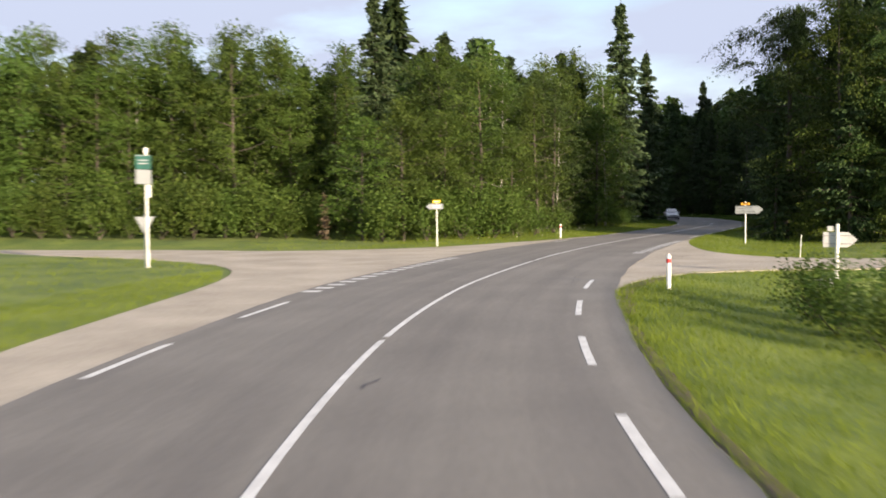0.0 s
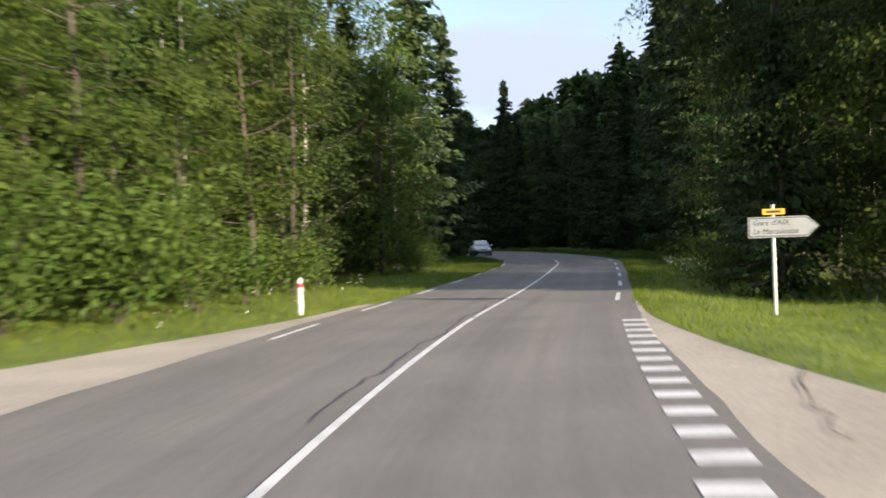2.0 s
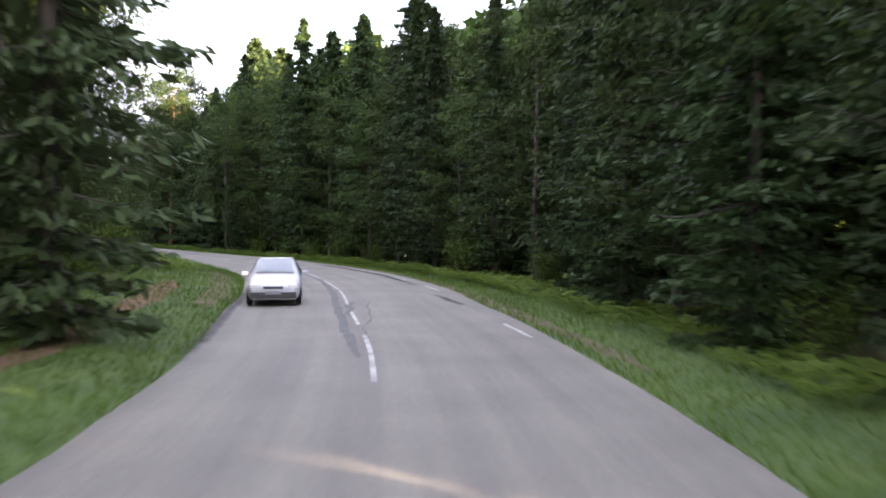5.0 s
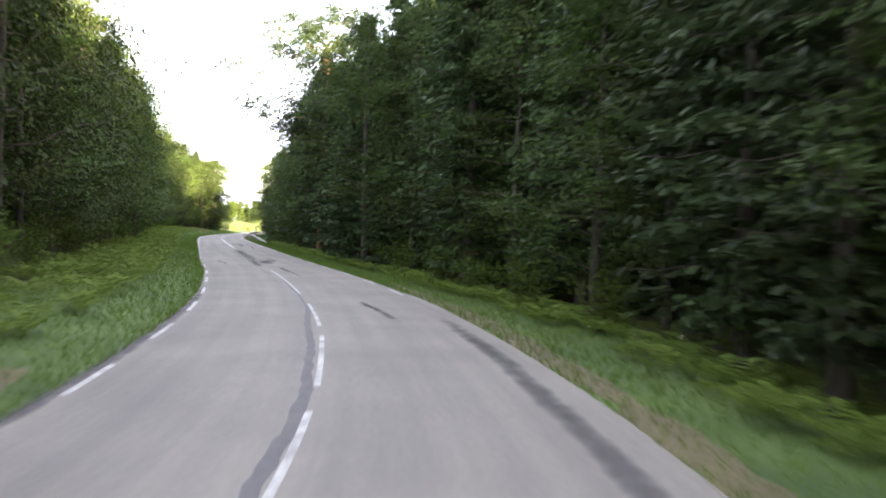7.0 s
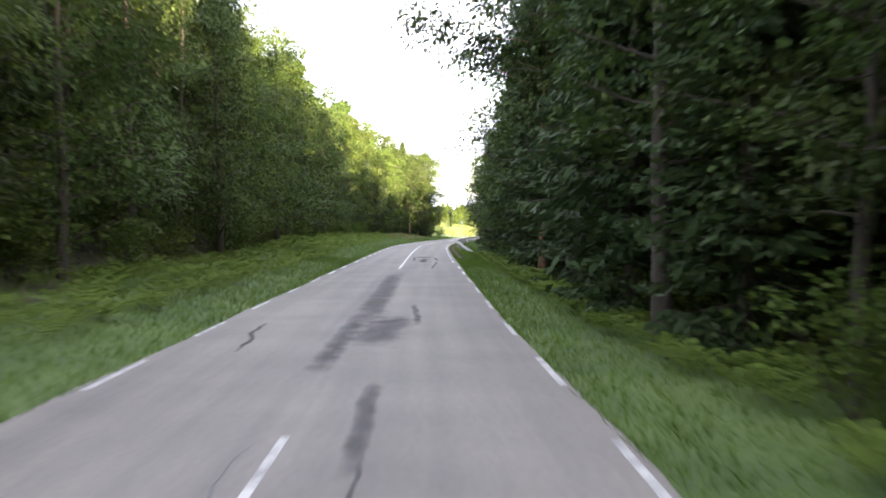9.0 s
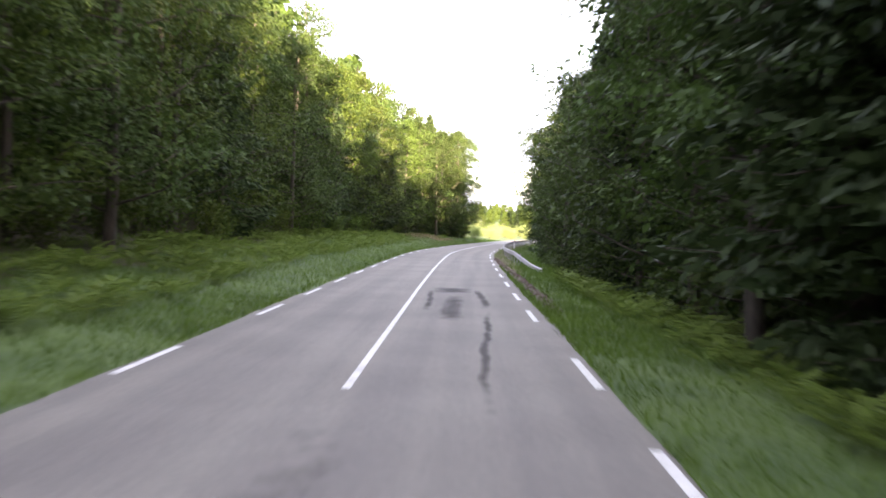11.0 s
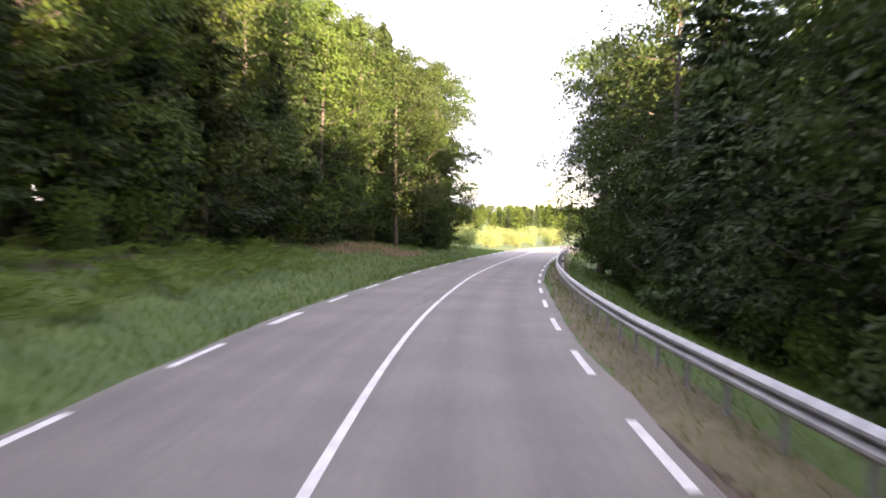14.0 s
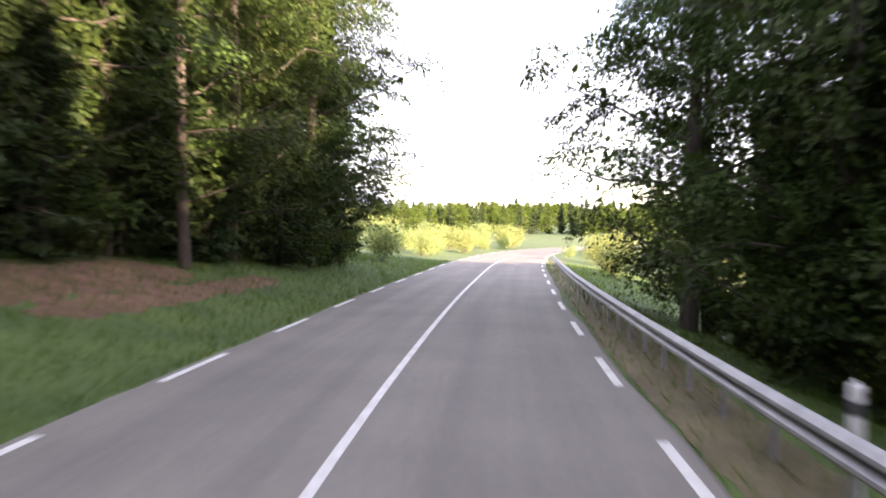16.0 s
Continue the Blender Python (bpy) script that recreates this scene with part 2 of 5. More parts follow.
def part(name, bm, mat, parent, label="", at=None):
    """One mesh object from a bmesh, under a thing or a part."""
    me = bpy.data.meshes.new(name)
    bm.to_mesh(me)
    bm.free()
    me.materials.append(mat)
    ob = new(name, me)
    ob.parent = parent
    if at is not None:
        ob.matrix_basis = at
    return tagged(ob, label) if label else ob


def part_mesh(name, me, parent, label="", at=None):
    ob = new(name, me)
    ob.parent = parent
    if at is not None:
        ob.matrix_basis = at
    return tagged(ob, label) if label else ob


def box(size, at=(0, 0, 0), bevel=0.0):
    bm = bmesh.new()
    bmesh.ops.create_cube(bm, size=1.0, matrix=Matrix.Translation(at) @ Matrix.Diagonal((*size, 1.0)))
    if bevel:
        bmesh.ops.bevel(bm, geom=bm.edges[:], offset=bevel, segments=2, affect="EDGES", profile=0.7)
    return bm


def tube(radius, height, at=(0, 0, 0), top=None, sides=14, bevel=0.0):
    bm = bmesh.new()
    bmesh.ops.create_cone(bm, cap_ends=True, segments=sides, radius1=radius, radius2=radius if top is None else top, depth=height, matrix=Matrix.Translation((at[0], at[1], at[2] + height / 2)))
    if bevel:
        bmesh.ops.bevel(bm, geom=[e for e in bm.edges if abs(e.verts[0].co.z - e.verts[1].co.z) < 1e-5], offset=bevel, segments=2, affect="EDGES")
    return bm


def prism(outline, y0, y1, bevel=0.0):
    """A plate of the x-z outline between two depths."""
    bm = bmesh.new()
    face = bm.faces.new([bm.verts.new((x, y0, z)) for x, z in outline])
    made = bmesh.ops.extrude_face_region(bm, geom=[face])
    bmesh.ops.translate(bm, verts=[v for v in made["geom"] if isinstance(v, bmesh.types.BMVert)], vec=(0, y1 - y0, 0))
    bmesh.ops.recalc_face_normals(bm, faces=bm.faces[:])
    if bevel:
        bmesh.ops.bevel(bm, geom=bm.edges[:], offset=bevel, segments=1, affect="EDGES")
    return bm


# ---- the road's line ----
LINE = np.array([(-4, -120), (-2.5, -60), (-0.5, -20), (1.05, 4), (2.46, 16.7), (4.77, 27.1), (7.87, 36.2), (12.26, 46.7), (18.13, 58.2), (24.78, 69.6), (31.7, 82.0), (38.6, 95.3),
                 (42.7, 107.6), (45.3, 118.6), (47.35, 128), (48.76, 139), (48.93, 149.7), (48.38, 161), (46.65, 176), (44.04, 193), (40.42, 218), (38.33, 232.5), (36.25, 247),
                 (33.53, 267), (31.34, 285), (30.13, 301), (29.4, 320), (29.35, 348), (30.1, 380), (33, 415), (41, 450), (56, 490), (80, 540), (110, 600)], float)


def spline(points, step):
    p = np.vstack([2 * points[0] - points[1], points, 2 * points[-1] - points[-2]])
    out = []
    for a, b, c, d in zip(p[:-3], p[1:-2], p[2:-1], p[3:]):
        n = max(2, int(np.linalg.norm(c - b) / step))
        t = np.linspace(0, 1, n, endpoint=False)[:, None]
        out.append(0.5 * (2 * b + (c - a) * t + (2 * a - 5 * b + 4 * c - d) * t**2 + (3 * b - a - 3 * c + d) * t**3))
    return np.vstack(out + [points[-1:]])


AXIS = spline(LINE, 0.5)
AXIS_S = np.r_[0, np.cumsum(np.linalg.norm(np.diff(AXIS, axis=0), axis=1))]
_t = np.gradient(AXIS, axis=0)
AXIS_T = _t / np.linalg.norm(_t, axis=1)[:, None]
AXIS_N = np.stack([AXIS_T[:, 1], -AXIS_T[:, 0]], 1)  # to the right


def at_y(y):
    """Length along the road at which it passes that y."""
    return float(np.interp(y, AXIS[:, 1], AXIS_S))


def on_road(s, d):
    """Places at length s and d metres right of the axis."""
    s = np.asarray(s, float)
    x = np.interp(s, AXIS_S, AXIS[:, 0]) + d * np.interp(s, AXIS_S, AXIS_N[:, 0])
    y = np.interp(s, AXIS_S, AXIS[:, 1]) + d * np.interp(s, AXIS_S, AXIS_N[:, 1])
    return np.stack([x, y], -1)


def heading(s):
    return math.atan2(-float(np.interp(s, AXIS_S, AXIS_T[:, 0])), float(np.interp(s, AXIS_S, AXIS_T[:, 1])))


_coarse = AXIS[::4]


def off_road(xy):
    """Length along and distance right of the axis, for many places."""
    xy = np.atleast_2d(np.asarray(xy, float))
    s, d = np.empty(len(xy)), np.empty(len(xy))
    for a in range(0, len(xy), 4000):
        some = xy[a:a + 4000]
        k = ((some[:, None] - _coarse[None]) ** 2).sum(-1).argmin(1) * 4
        k = np.minimum(k, len(AXIS) - 1)
        off = some - AXIS[k]
        s[a:a + 4000] = AXIS_S[k] + (off * AXIS_T[k]).sum(1)
        d[a:a + 4000] = (off * AXIS_N[k]).sum(1)
    return s, d


# half widths of the carriageway: y, left, right
WIDTH_Y = np.array([-120, 10, 22, 30, 45, 62, 72, 85, 108, 117, 128, 140, 160, 182, 200, 290, 310, 600], float)
WIDTH_L = np.array([4.0, 3.85, 4.05, 4.35, 4.35, 3.95, 3.75, 3.55, 3.55, 3.7, 3.75, 3.6, 3.6, 3.5, 3.5, 3.55, 3.4, 3.4])
WIDTH_R = np.array([4.1, 4.15, 4.4, 4.3, 4.15, 3.65, 3.55, 3.75, 4.15, 4.35, 4.4, 4.35, 4.25, 3.8, 3.7, 3.6, 3.5, 3.5])

# height of the ground: rows by y, columns by distance from the road's edge
EDGE_D = np.array([0, 0.6, 2.0, 4.0, 6.5, 11, 20, 60], float)
LAND_Y = np.array([10, 45, 75, 110, 160, 200, 245, 300, 340, 370, 420, 600], float)
LAND_L = np.array([
    [0, 0, 0, .05, .1, .1, .2, 1], [0, 0, 0, 0, .05, .1, .3, 1], [0, 0, .05, .15, .2, .3, .6, 2],
    [0, .02, .1, .2, .3, .5, 1, 3], [0, .02, .15, .35, .6, 1.0, 2, 4], [0, .02, .15, .4, .8, 1.4, 2.5, 5], [0, .03, .25, .7, 1.2, 1.9, 3, 6],
    [0, .03, .3, .9, 1.5, 2.2, 3.5, 6], [0, .03, .3, .9, 1.4, 2.0, 3, 5], [0, .02, .1, .3, .5, .8, 1.2, 2], [0, 0, 0, .1, .1, .2, .4, 1], [0, 0, 0, 0, 0, 0, 0, 0]])
LAND_R = np.array([
    [0, 0, -.2, -.4, -.5, -.5, -.4, 0], [0, 0, -.25, -.45, -.5, -.5, -.35, 0], [0, 0, -.15, -.3, -.3, -.1, .3, 1],
    [0, 0, -.1, -.2, -.2, 0, .3, 1], [0, 0, -.15, -.3, -.4, -.4, -.2, 1], [0, 0, -.1, -.25, -.4, -.7, -1, -2], [0, 0, -.1, -.4, -1.0, -1.8, -3, -5],
    [0, 0, -.15, -.8, -1.8, -3, -4, -6], [0, 0, -.15, -.8, -1.8, -2.6, -3.5, -5], [0, 0, -.1, -.4, -.8, -1.2, -1.5, -2], [0, 0, 0, -.1, -.2, -.3, -.4, -.5], [0, 0, 0, 0, 0, 0, 0, 0]])


def table(rows, y, e):
    """Bilinear reading of a table of heights."""
    k = np.clip(np.searchsorted(LAND_Y, y) - 1, 0, len(LAND_Y) - 2)
    f = np.clip((y - LAND_Y[k]) / (LAND_Y[k + 1] - LAND_Y[k]), 0, 1)
    j = np.clip(np.searchsorted(EDGE_D, e) - 1, 0, len(EDGE_D) - 2)
    g = np.clip((e - EDGE_D[j]) / (EDGE_D[j + 1] - EDGE_D[j]), 0, 1)
    low = rows[k, j] * (1 - g) + rows[k, j + 1] * g
    high = rows[k + 1, j] * (1 - g) + rows[k + 1, j + 1] * g
    return low * (1 - f) + high * f


# side roads: outlines of pale chippings beside the carriageway
APRON_L = [(-1.0, 6), (-3.2, 12), (-3.4, 19), (-2.9, 24), (-2.0, 33.5), (-2.8, 40), (-6.5, 45.5), (-14, 51.5), (-30, 58), (-60, 67), (-60, 73), (-30, 63.5), (-15, 57.5), (-8, 55.5), (-2, 52.6), (3.3, 53.0), (6.7, 54.4), (9.6, 57.0), (11.7, 59.2), (13.5, 60.9), (15.8, 63.4), (17.6, 66.0), (18.8, 66.8), (16, 58), (12, 48), (5, 30), (1, 6)]
APRON_R = [(7.0, 20), (8.6, 25.5), (10.2, 29.4), (11.6, 31.4), (13.8, 33.3), (18, 34), (30, 33.0), (60, 29), (60, 34.5), (34, 38), (24, 39), (20.2, 41), (19.2, 44.5), (19.5, 48), (20.8, 53), (22.6, 58), (25.2, 63.5), (24, 66), (17, 55), (9, 38), (5, 24)]


def inside(outline, xy):
    px, py = np.array(outline).T
    qx, qy = np.roll(px, -1), np.roll(py, -1)
    x, y = xy[:, 0, None], xy[:, 1, None]
    cross = ((py > y) != (qy > y)) & (x < (qx - px) * (y - py) / (qy - py + 1e-12) + px)
    return cross.sum(1) % 2 == 1


def to_outline(outline, xy):
    """Distance to the outline's edge."""
    best = np.full(len(xy), 1e9)
    pts = np.array(outline, float)
    for a, b in zip(pts, np.roll(pts, -1, 0)):
        t = np.clip(((xy - a) @ (b - a)) / ((b - a) @ (b - a)), 0, 1)[:, None]
        best = np.minimum(best, np.linalg.norm(xy - (a + t * (b - a)), axis=1))
    return best


def ground_z(xy):
    xy = np.atleast_2d(np.asarray(xy, float))
    s, d = off_road(xy)
    y_on = np.interp(s, AXIS_S, AXIS[:, 1])
    hl, hr = np.interp(y_on, WIDTH_Y, WIDTH_L), np.interp(y_on, WIDTH_Y, WIDTH_R)
    e = np.where(d < 0, -d - hl, d - hr)
    z = np.where(d < 0, table(LAND_L, y_on, np.maximum(e, 0)), table(LAND_R, y_on, np.maximum(e, 0)))
    bumps = 0.05 * np.sin(xy[:, 0] * 1.3 + 2 * np.sin(xy[:, 1] * .31)) * np.sin(xy[:, 1] * 1.1) * np.clip((e - 1) / 4, 0, 1)
    z = z + bumps
    z = np.where(e < 0, -0.05, z - 0.015)
    for outline in (APRON_L, APRON_R):
        w = np.clip(to_outline(outline, xy) / 3.0, 0, 1)
        z = np.where(inside(outline, xy), -0.05, np.where(e < 0, z, z * w + -0.02 * (1 - w)))
    # wooded hill far beyond the open land
    far = np.clip((xy[:, 1] - 520) / 500, 0, 1)
    z = z + far * far * (3 - 2 * far) * (10 + 4 * np.sin(xy[:, 0] / 160.0 + 1.0))
    return z, s, d, e


def spaced(*stretches):
    out = []
    for a, b, step in stretches:
        out.append(np.arange(a, b, step))
    return np.concatenate(out + [np.array([stretches[-1][1]])])


# ---- ground ----
gx = spaced((-1600, -400, 100), (-400, -100, 20), (-100, -40, 4), (-40, 84, 0.8), (84, 140, 4), (140, 400, 20), (400, 1600, 100))
gy = spaced((-1200, -200, 100), (-200, -20, 8), (-20, 400, 0.9), (400, 600, 6), (600, 1300, 40), (1300, 2600, 100))
GX, GY = np.meshgrid(gx, gy)
g_xy = np.stack([GX.ravel(), GY.ravel()], 1)
g_z, g_s, g_d, g_e = ground_z(g_xy)
nx, ny = len(gx), len(gy)
i = (np.arange(ny - 1)[:, None] * nx + np.arange(nx - 1)[None]).ravel()
g_faces = np.stack([i, i + 1, i + nx + 1, i + nx], 1)
wood_at = np.interp(np.interp(g_s, AXIS_S, AXIS[:, 1]), [-50, 60, 72, 90, 150, 240, 340, 380, 420], [70, 50, 9, 6.5, 5.5, 6, 6, 40, 80])
noisy = 1.2 * np.sin(g_xy[:, 0] * 0.9) * np.sin(g_xy[:, 1] * 0.7)
woody = (g_e + noisy > wood_at) & (to_outline(APRON_L, g_xy) > 4) & (to_outline(APRON_R, g_xy) > 6) & (g_xy[:, 1] < 360)
f_woody = woody[g_faces].sum(1) >= 2
# beyond y 90 the turf takes the colour with shade in it
f_shadowed = (g_xy[:, 1] + 3 * np.sin(g_xy[:, 0] * 0.8) > 90)[g_faces].sum(1) >= 2
ground = new("ground", mesh_of("ground", np.column_stack([g_xy, g_z]), g_faces, [M_GRASSY, M_FLOOR, M_TURF_SHADOWED], np.where(f_woody, 1, np.where(f_shadowed, 2, 0)).astype(np.int32), smooth=True))
tagged(ground, "grassy verges running into shaded brown forest floor", "ground", kind="structure")


# ---- road ----
road_s = np.arange(0, AXIS_S[-1], 1.0)
road_y = np.interp(road_s, AXIS_S, AXIS[:, 1])
rng = np.random.default_rng(5)
ragged = lambda n, a: np.convolve(rng.normal(0, a, n + 6), np.ones(7) / 7, "valid")
left_d = -np.interp(road_y, WIDTH_Y, WIDTH_L)[:, None] + ragged(len(road_s), 0.12)[:, None]
right_d = np.interp(road_y, WIDTH_Y, WIDTH_R)[:, None] + ragged(len(road_s), 0.12)[:, None]


def along(s, d, z):
    s, d = np.asarray(s, float), np.asarray(d, float).ravel()
    x = np.interp(s, AXIS_S, AXIS[:, 0]) + d * np.interp(s, AXIS_S, AXIS_N[:, 0])
    y = np.interp(s, AXIS_S, AXIS[:, 1]) + d * np.interp(s, AXIS_S, AXIS_N[:, 1])
    return np.column_stack([x, y, np.full(len(s), z) if np.isscalar(z) else z])


n = len(road_s)
cols = [along(road_s, left_d - 0.12, -0.07), along(road_s, left_d, 0.0), along(road_s, np.zeros(n), 0.012), along(road_s, right_d, 0.0), along(road_s, right_d + 0.12, -0.07)]
k = np.arange(n - 1)
road_faces = np.vstack([np.stack([k + c * n, k + (c + 1) * n, k + (c + 1) * n + 1, k + c * n + 1], 1) for c in range(4)])
road_d = np.concatenate([(left_d - 0.12).ravel(), left_d.ravel(), np.zeros(n), right_d.ravel(), (right_d + 0.12).ravel()])
road = tagged(new("road", mesh_of("road", np.vstack(cols), road_faces, M_ROAD)), "grey two-lane country road of worn asphalt", "road", kind="structure")
lane_at = road.data.attributes.new("lanes", "FLOAT_VECTOR", "POINT")
lane_at.data.foreach_set("vector", np.column_stack([road_d, np.tile(road_s, 5), np.zeros(5 * n)]).ravel())


def sheet(name, outline, z, mat, label):
    bm = bmesh.new()
    bm.faces.new([bm.verts.new((x, y, z)) for x, y in outline])
    made = bmesh.ops.extrude_face_region(bm, geom=bm.faces[:])
    bmesh.ops.translate(bm, verts=[v for v in made["geom"] if isinstance(v, bmesh.types.BMVert)], vec=(0, 0, -0.08))
    bmesh.ops.recalc_face_normals(bm, faces=bm.faces[:])
    bmesh.ops.triangulate(bm, faces=bm.faces[:])
    me = bpy.data.meshes.new(name)
    bm.to_mesh(me)
    bm.free()
    me.materials.append(mat)
    return tagged(new(name, me), label, "side road", kind="structure")


sheet("side_road", spline(np.array(APRON_L, float), 1.0), -0.012, M_APRON, "pale gravelly side road mouth joining the main road")
sheet("side_road", spline(np.array(APRON_R, float), 1.0), -0.012, M_APRON, "pale worn side road mouth with cracks")
sheet("side_road", [(23, 33.65), (30, 33.2), (60, 29.2), (60, 34.3), (34, 37.8), (26, 38.6)], -0.004, M_ROAD, "grey asphalt of the side road beyond its mouth")



# ---- road markings ----
def marking(name, s0, s1, d, width, label="", z=0.006, mat=M_PAINT, parent=None, d_end=None):
    m = max(2, int((s1 - s0) / 1.2) + 1)
    s = np.linspace(s0, s1, m)
    dd = np.linspace(d, d if d_end is None else d_end, m)
    lift = np.where(np.abs(dd) < 3.7, 0.012 * (1 - np.abs(dd) / 3.7), 0.0) + z
    v = np.vstack([along(s, dd - width / 2, lift), along(s, dd + width / 2, lift)])
    j = np.arange(m - 1)
    ob = new(name, mesh_of(name, v, np.stack([j, j + m, j + m + 1, j + 1], 1), mat))
    ob.parent = parent
    return ob


def edge_line(label, stretches):
    """Stretches of 3 m dashes: first start, last start, step, distance from the axis at both ends."""
    line = tagged(new("edge_line"), label, "road marking", kind="structure")
    for a, b, step, d0, d1 in stretches:
        for s in np.arange(a, b, step):
            f = (s - a) / max(b - a, 1)
            marking("dash", s, s + 3.0, d0 * (1 - f) + d1 * f, 0.115 if 236 < s < 340 else 0.13, mat=M_PAINT_WORN if 236 < s < 340 else M_PAINT, parent=line)


edge_line("white dashed edge line along the grass verge", ((84.3, 143.5, 6.5, -3.65, -3.65), (180.05, 228, 6.5, -3.55, -3.45), (272.9, 356, 6.6, -3.4, -3.4), (360.9, 420, 6.54, -3.32, -3.3), (419.9, 590, 6.5, -3.23, -3.25)))
edge_line("white dashed edge line beside the road shoulder", ((81.2, 153, 6.25, 3.5, 3.45), (188.2, 226, 6.6, 3.2, 3.45), (240.7, 241, 6.5, 3.75, 3.75), (256.2, 265, 7.1, 3.9, 3.85), (293.2, 356, 6.55, 3.85, 3.5), (361.3, 590, 6.55, 3.36, 3.28)))
axis_line = tagged(new("centre_line"), "solid white centre line with worn stretches", "road marking", kind="structure")
for y0, y1 in ((-60, 19.5), (19.9, 40.4), (40.9, 60), (60.3, 97), (106, 112.2), (114.4, 118), (120.5, 127), (127.8, 133.4), (136, 142), (144, 150.6), (152.5, 159), (163, 179.4), (221, 262), (262.2, 297), (297.2, 385)):
    worn = 100 < y0 < 200
    shift = np.interp((y0, y1), [137, 147, 151, 158, 166], [0, 0.18, 0.2, 0.07, 0])
    marking("stroke", at_y(y0), at_y(y1), shift[0], 0.105 if worn else 0.115, mat=M_PAINT_WORN if worn else M_PAINT, parent=axis_line, d_end=shift[1])
give_way = tagged(new("give_way_line"), "row of short white give-way dashes at a side road", "road marking", kind="structure")
for q in range(16):
    marking("dash", 148.2 + q * 1.0, 148.62 + q * 1.0, -3.95, 0.5, parent=give_way)
give_way = tagged(new("give_way_line"), "row of short white give-way dashes at a side road", "road marking", kind="structure")
for q in range(15):
    marking("dash", 168.2 + q * 1.0, 168.62 + q * 1.0, 3.6 if q > 1 else 3.5, 0.5, parent=give_way)


def verge_strip(thing, rng, s0, s1, d0, d1, width, rough, mat):
    """A strip that lies on the uneven verge."""
    m, c = max(4, int((s1 - s0) / 0.5)), 7
    s = np.linspace(s0, s1, m)
    mid = np.linspace(d0, d1, m)
    w = width * (1 + rough * rng.normal(0, 0.5, m)).clip(0.4, 2) * np.sqrt(np.clip(np.sin(np.linspace(0.05, math.pi - 0.05, m)) * 2.5, 0.05, 1))
    rows = []
    for q in np.linspace(-0.5, 0.5, c):
        p = along(s, mid + q * w, 0.0)
        p[:, 2] = ground_z(p[:, :2])[0] + 0.035 * (1 - (2 * q) ** 4) - 0.012
        rows.append(p)
    j = np.arange(m - 1)
    ob = new("strip", mesh_of("strip", np.vstack(rows), np.vstack([np.stack([j + q * m, j + (q + 1) * m, j + (q + 1) * m + 1, j + q * m + 1], 1) for q in range(c - 1)]), mat, smooth=True))
    ob.parent = thing


def mended(name, label, pieces, mat, z=0.004):
    """Irregular strips of another surface on the road: start, end, distance at both ends, width, ragged share."""
    thing = tagged(new(name), label, "road repair", kind="structure")
    rng = np.random.default_rng(len(pieces) * 7 + int(abs(pieces[0][0])))
    for s0, s1, d0, d1, width, rough in pieces:
        if z < 0:
            verge_strip(thing, rng, s0, s1, d0, d1, width, rough, mat)
            continue
        m = max(4, int((s1 - s0) / 0.35))
        s = np.linspace(s0, s1, m)
        walk_ = np.cumsum(rng.normal(0, rough * 0.25, m))
        mid = np.linspace(d0, d1, m) + (walk_ - np.linspace(0, walk_[-1], m)) * 0.5
        w = width * (1 + rough * rng.normal(0, 0.6, m)) * np.sqrt(np.clip(np.sin(np.linspace(0.12, math.pi - 0.12, m)) * 2.2, 0.05, 1))
        w = np.maximum(w, 0.015)
        lift = np.where(np.abs(mid) < 3.7, 0.012 * (1 - np.abs(mid) / 3.7), 0.0) + z
        if mat is M_ROAD_DARK:
            w = np.full(m, width * 1.7)
            mid = 0.65 * np.linspace(d0, d1, m) + 0.35 * mid
        cols = (-0.5, -0.25, 0.0, 0.25, 0.5)
        v = np.vstack([along(s, mid + q * w, lift) for q in cols])
        j = np.arange(m - 1)
        me = mesh_of("strip", v, np.vstack([np.stack([j + q * m, j + (q + 1) * m, j + (q + 1) * m + 1, j + q * m + 1], 1) for q in range(4)]), mat)
        ends = np.clip(np.minimum(s - s0, s1 - s) / (0.25 * (s1 - s0)), 0, 1)
        soft_edge = np.concatenate([(1 - (2 * abs(q)) ** 1.5) * ends for q in cols])
        me.attributes.new("fade", "FLOAT", "POINT").data.foreach_set("value", soft_edge.astype(np.float32))
        ob = new("strip", me)
        ob.parent = thing
    return thing


mended("crack_seal", "dark wavering crack sealing beside the centre line", (
    (238, 262, -0.24, -0.2, 0.24, 0.16), (246, 251, 0.0, 0.1, 0.26, 0.5), (261.5, 276, -0.2, -0.08, 0.2, 0.14), (275, 288, -0.06, 0.0, 0.17, 0.14), (287, 300, 0.0, -0.12, 0.1, 0.12), (301, 309, -0.35, -0.3, 0.025, 0.4),
    (241, 251.5, 0.1, 0.75, 0.05, 0.4), (186, 192, -0.25, -0.2, 0.035, 0.5), (172, 187, -0.24, -0.22, 0.06, 0.5)), M_CRACK)
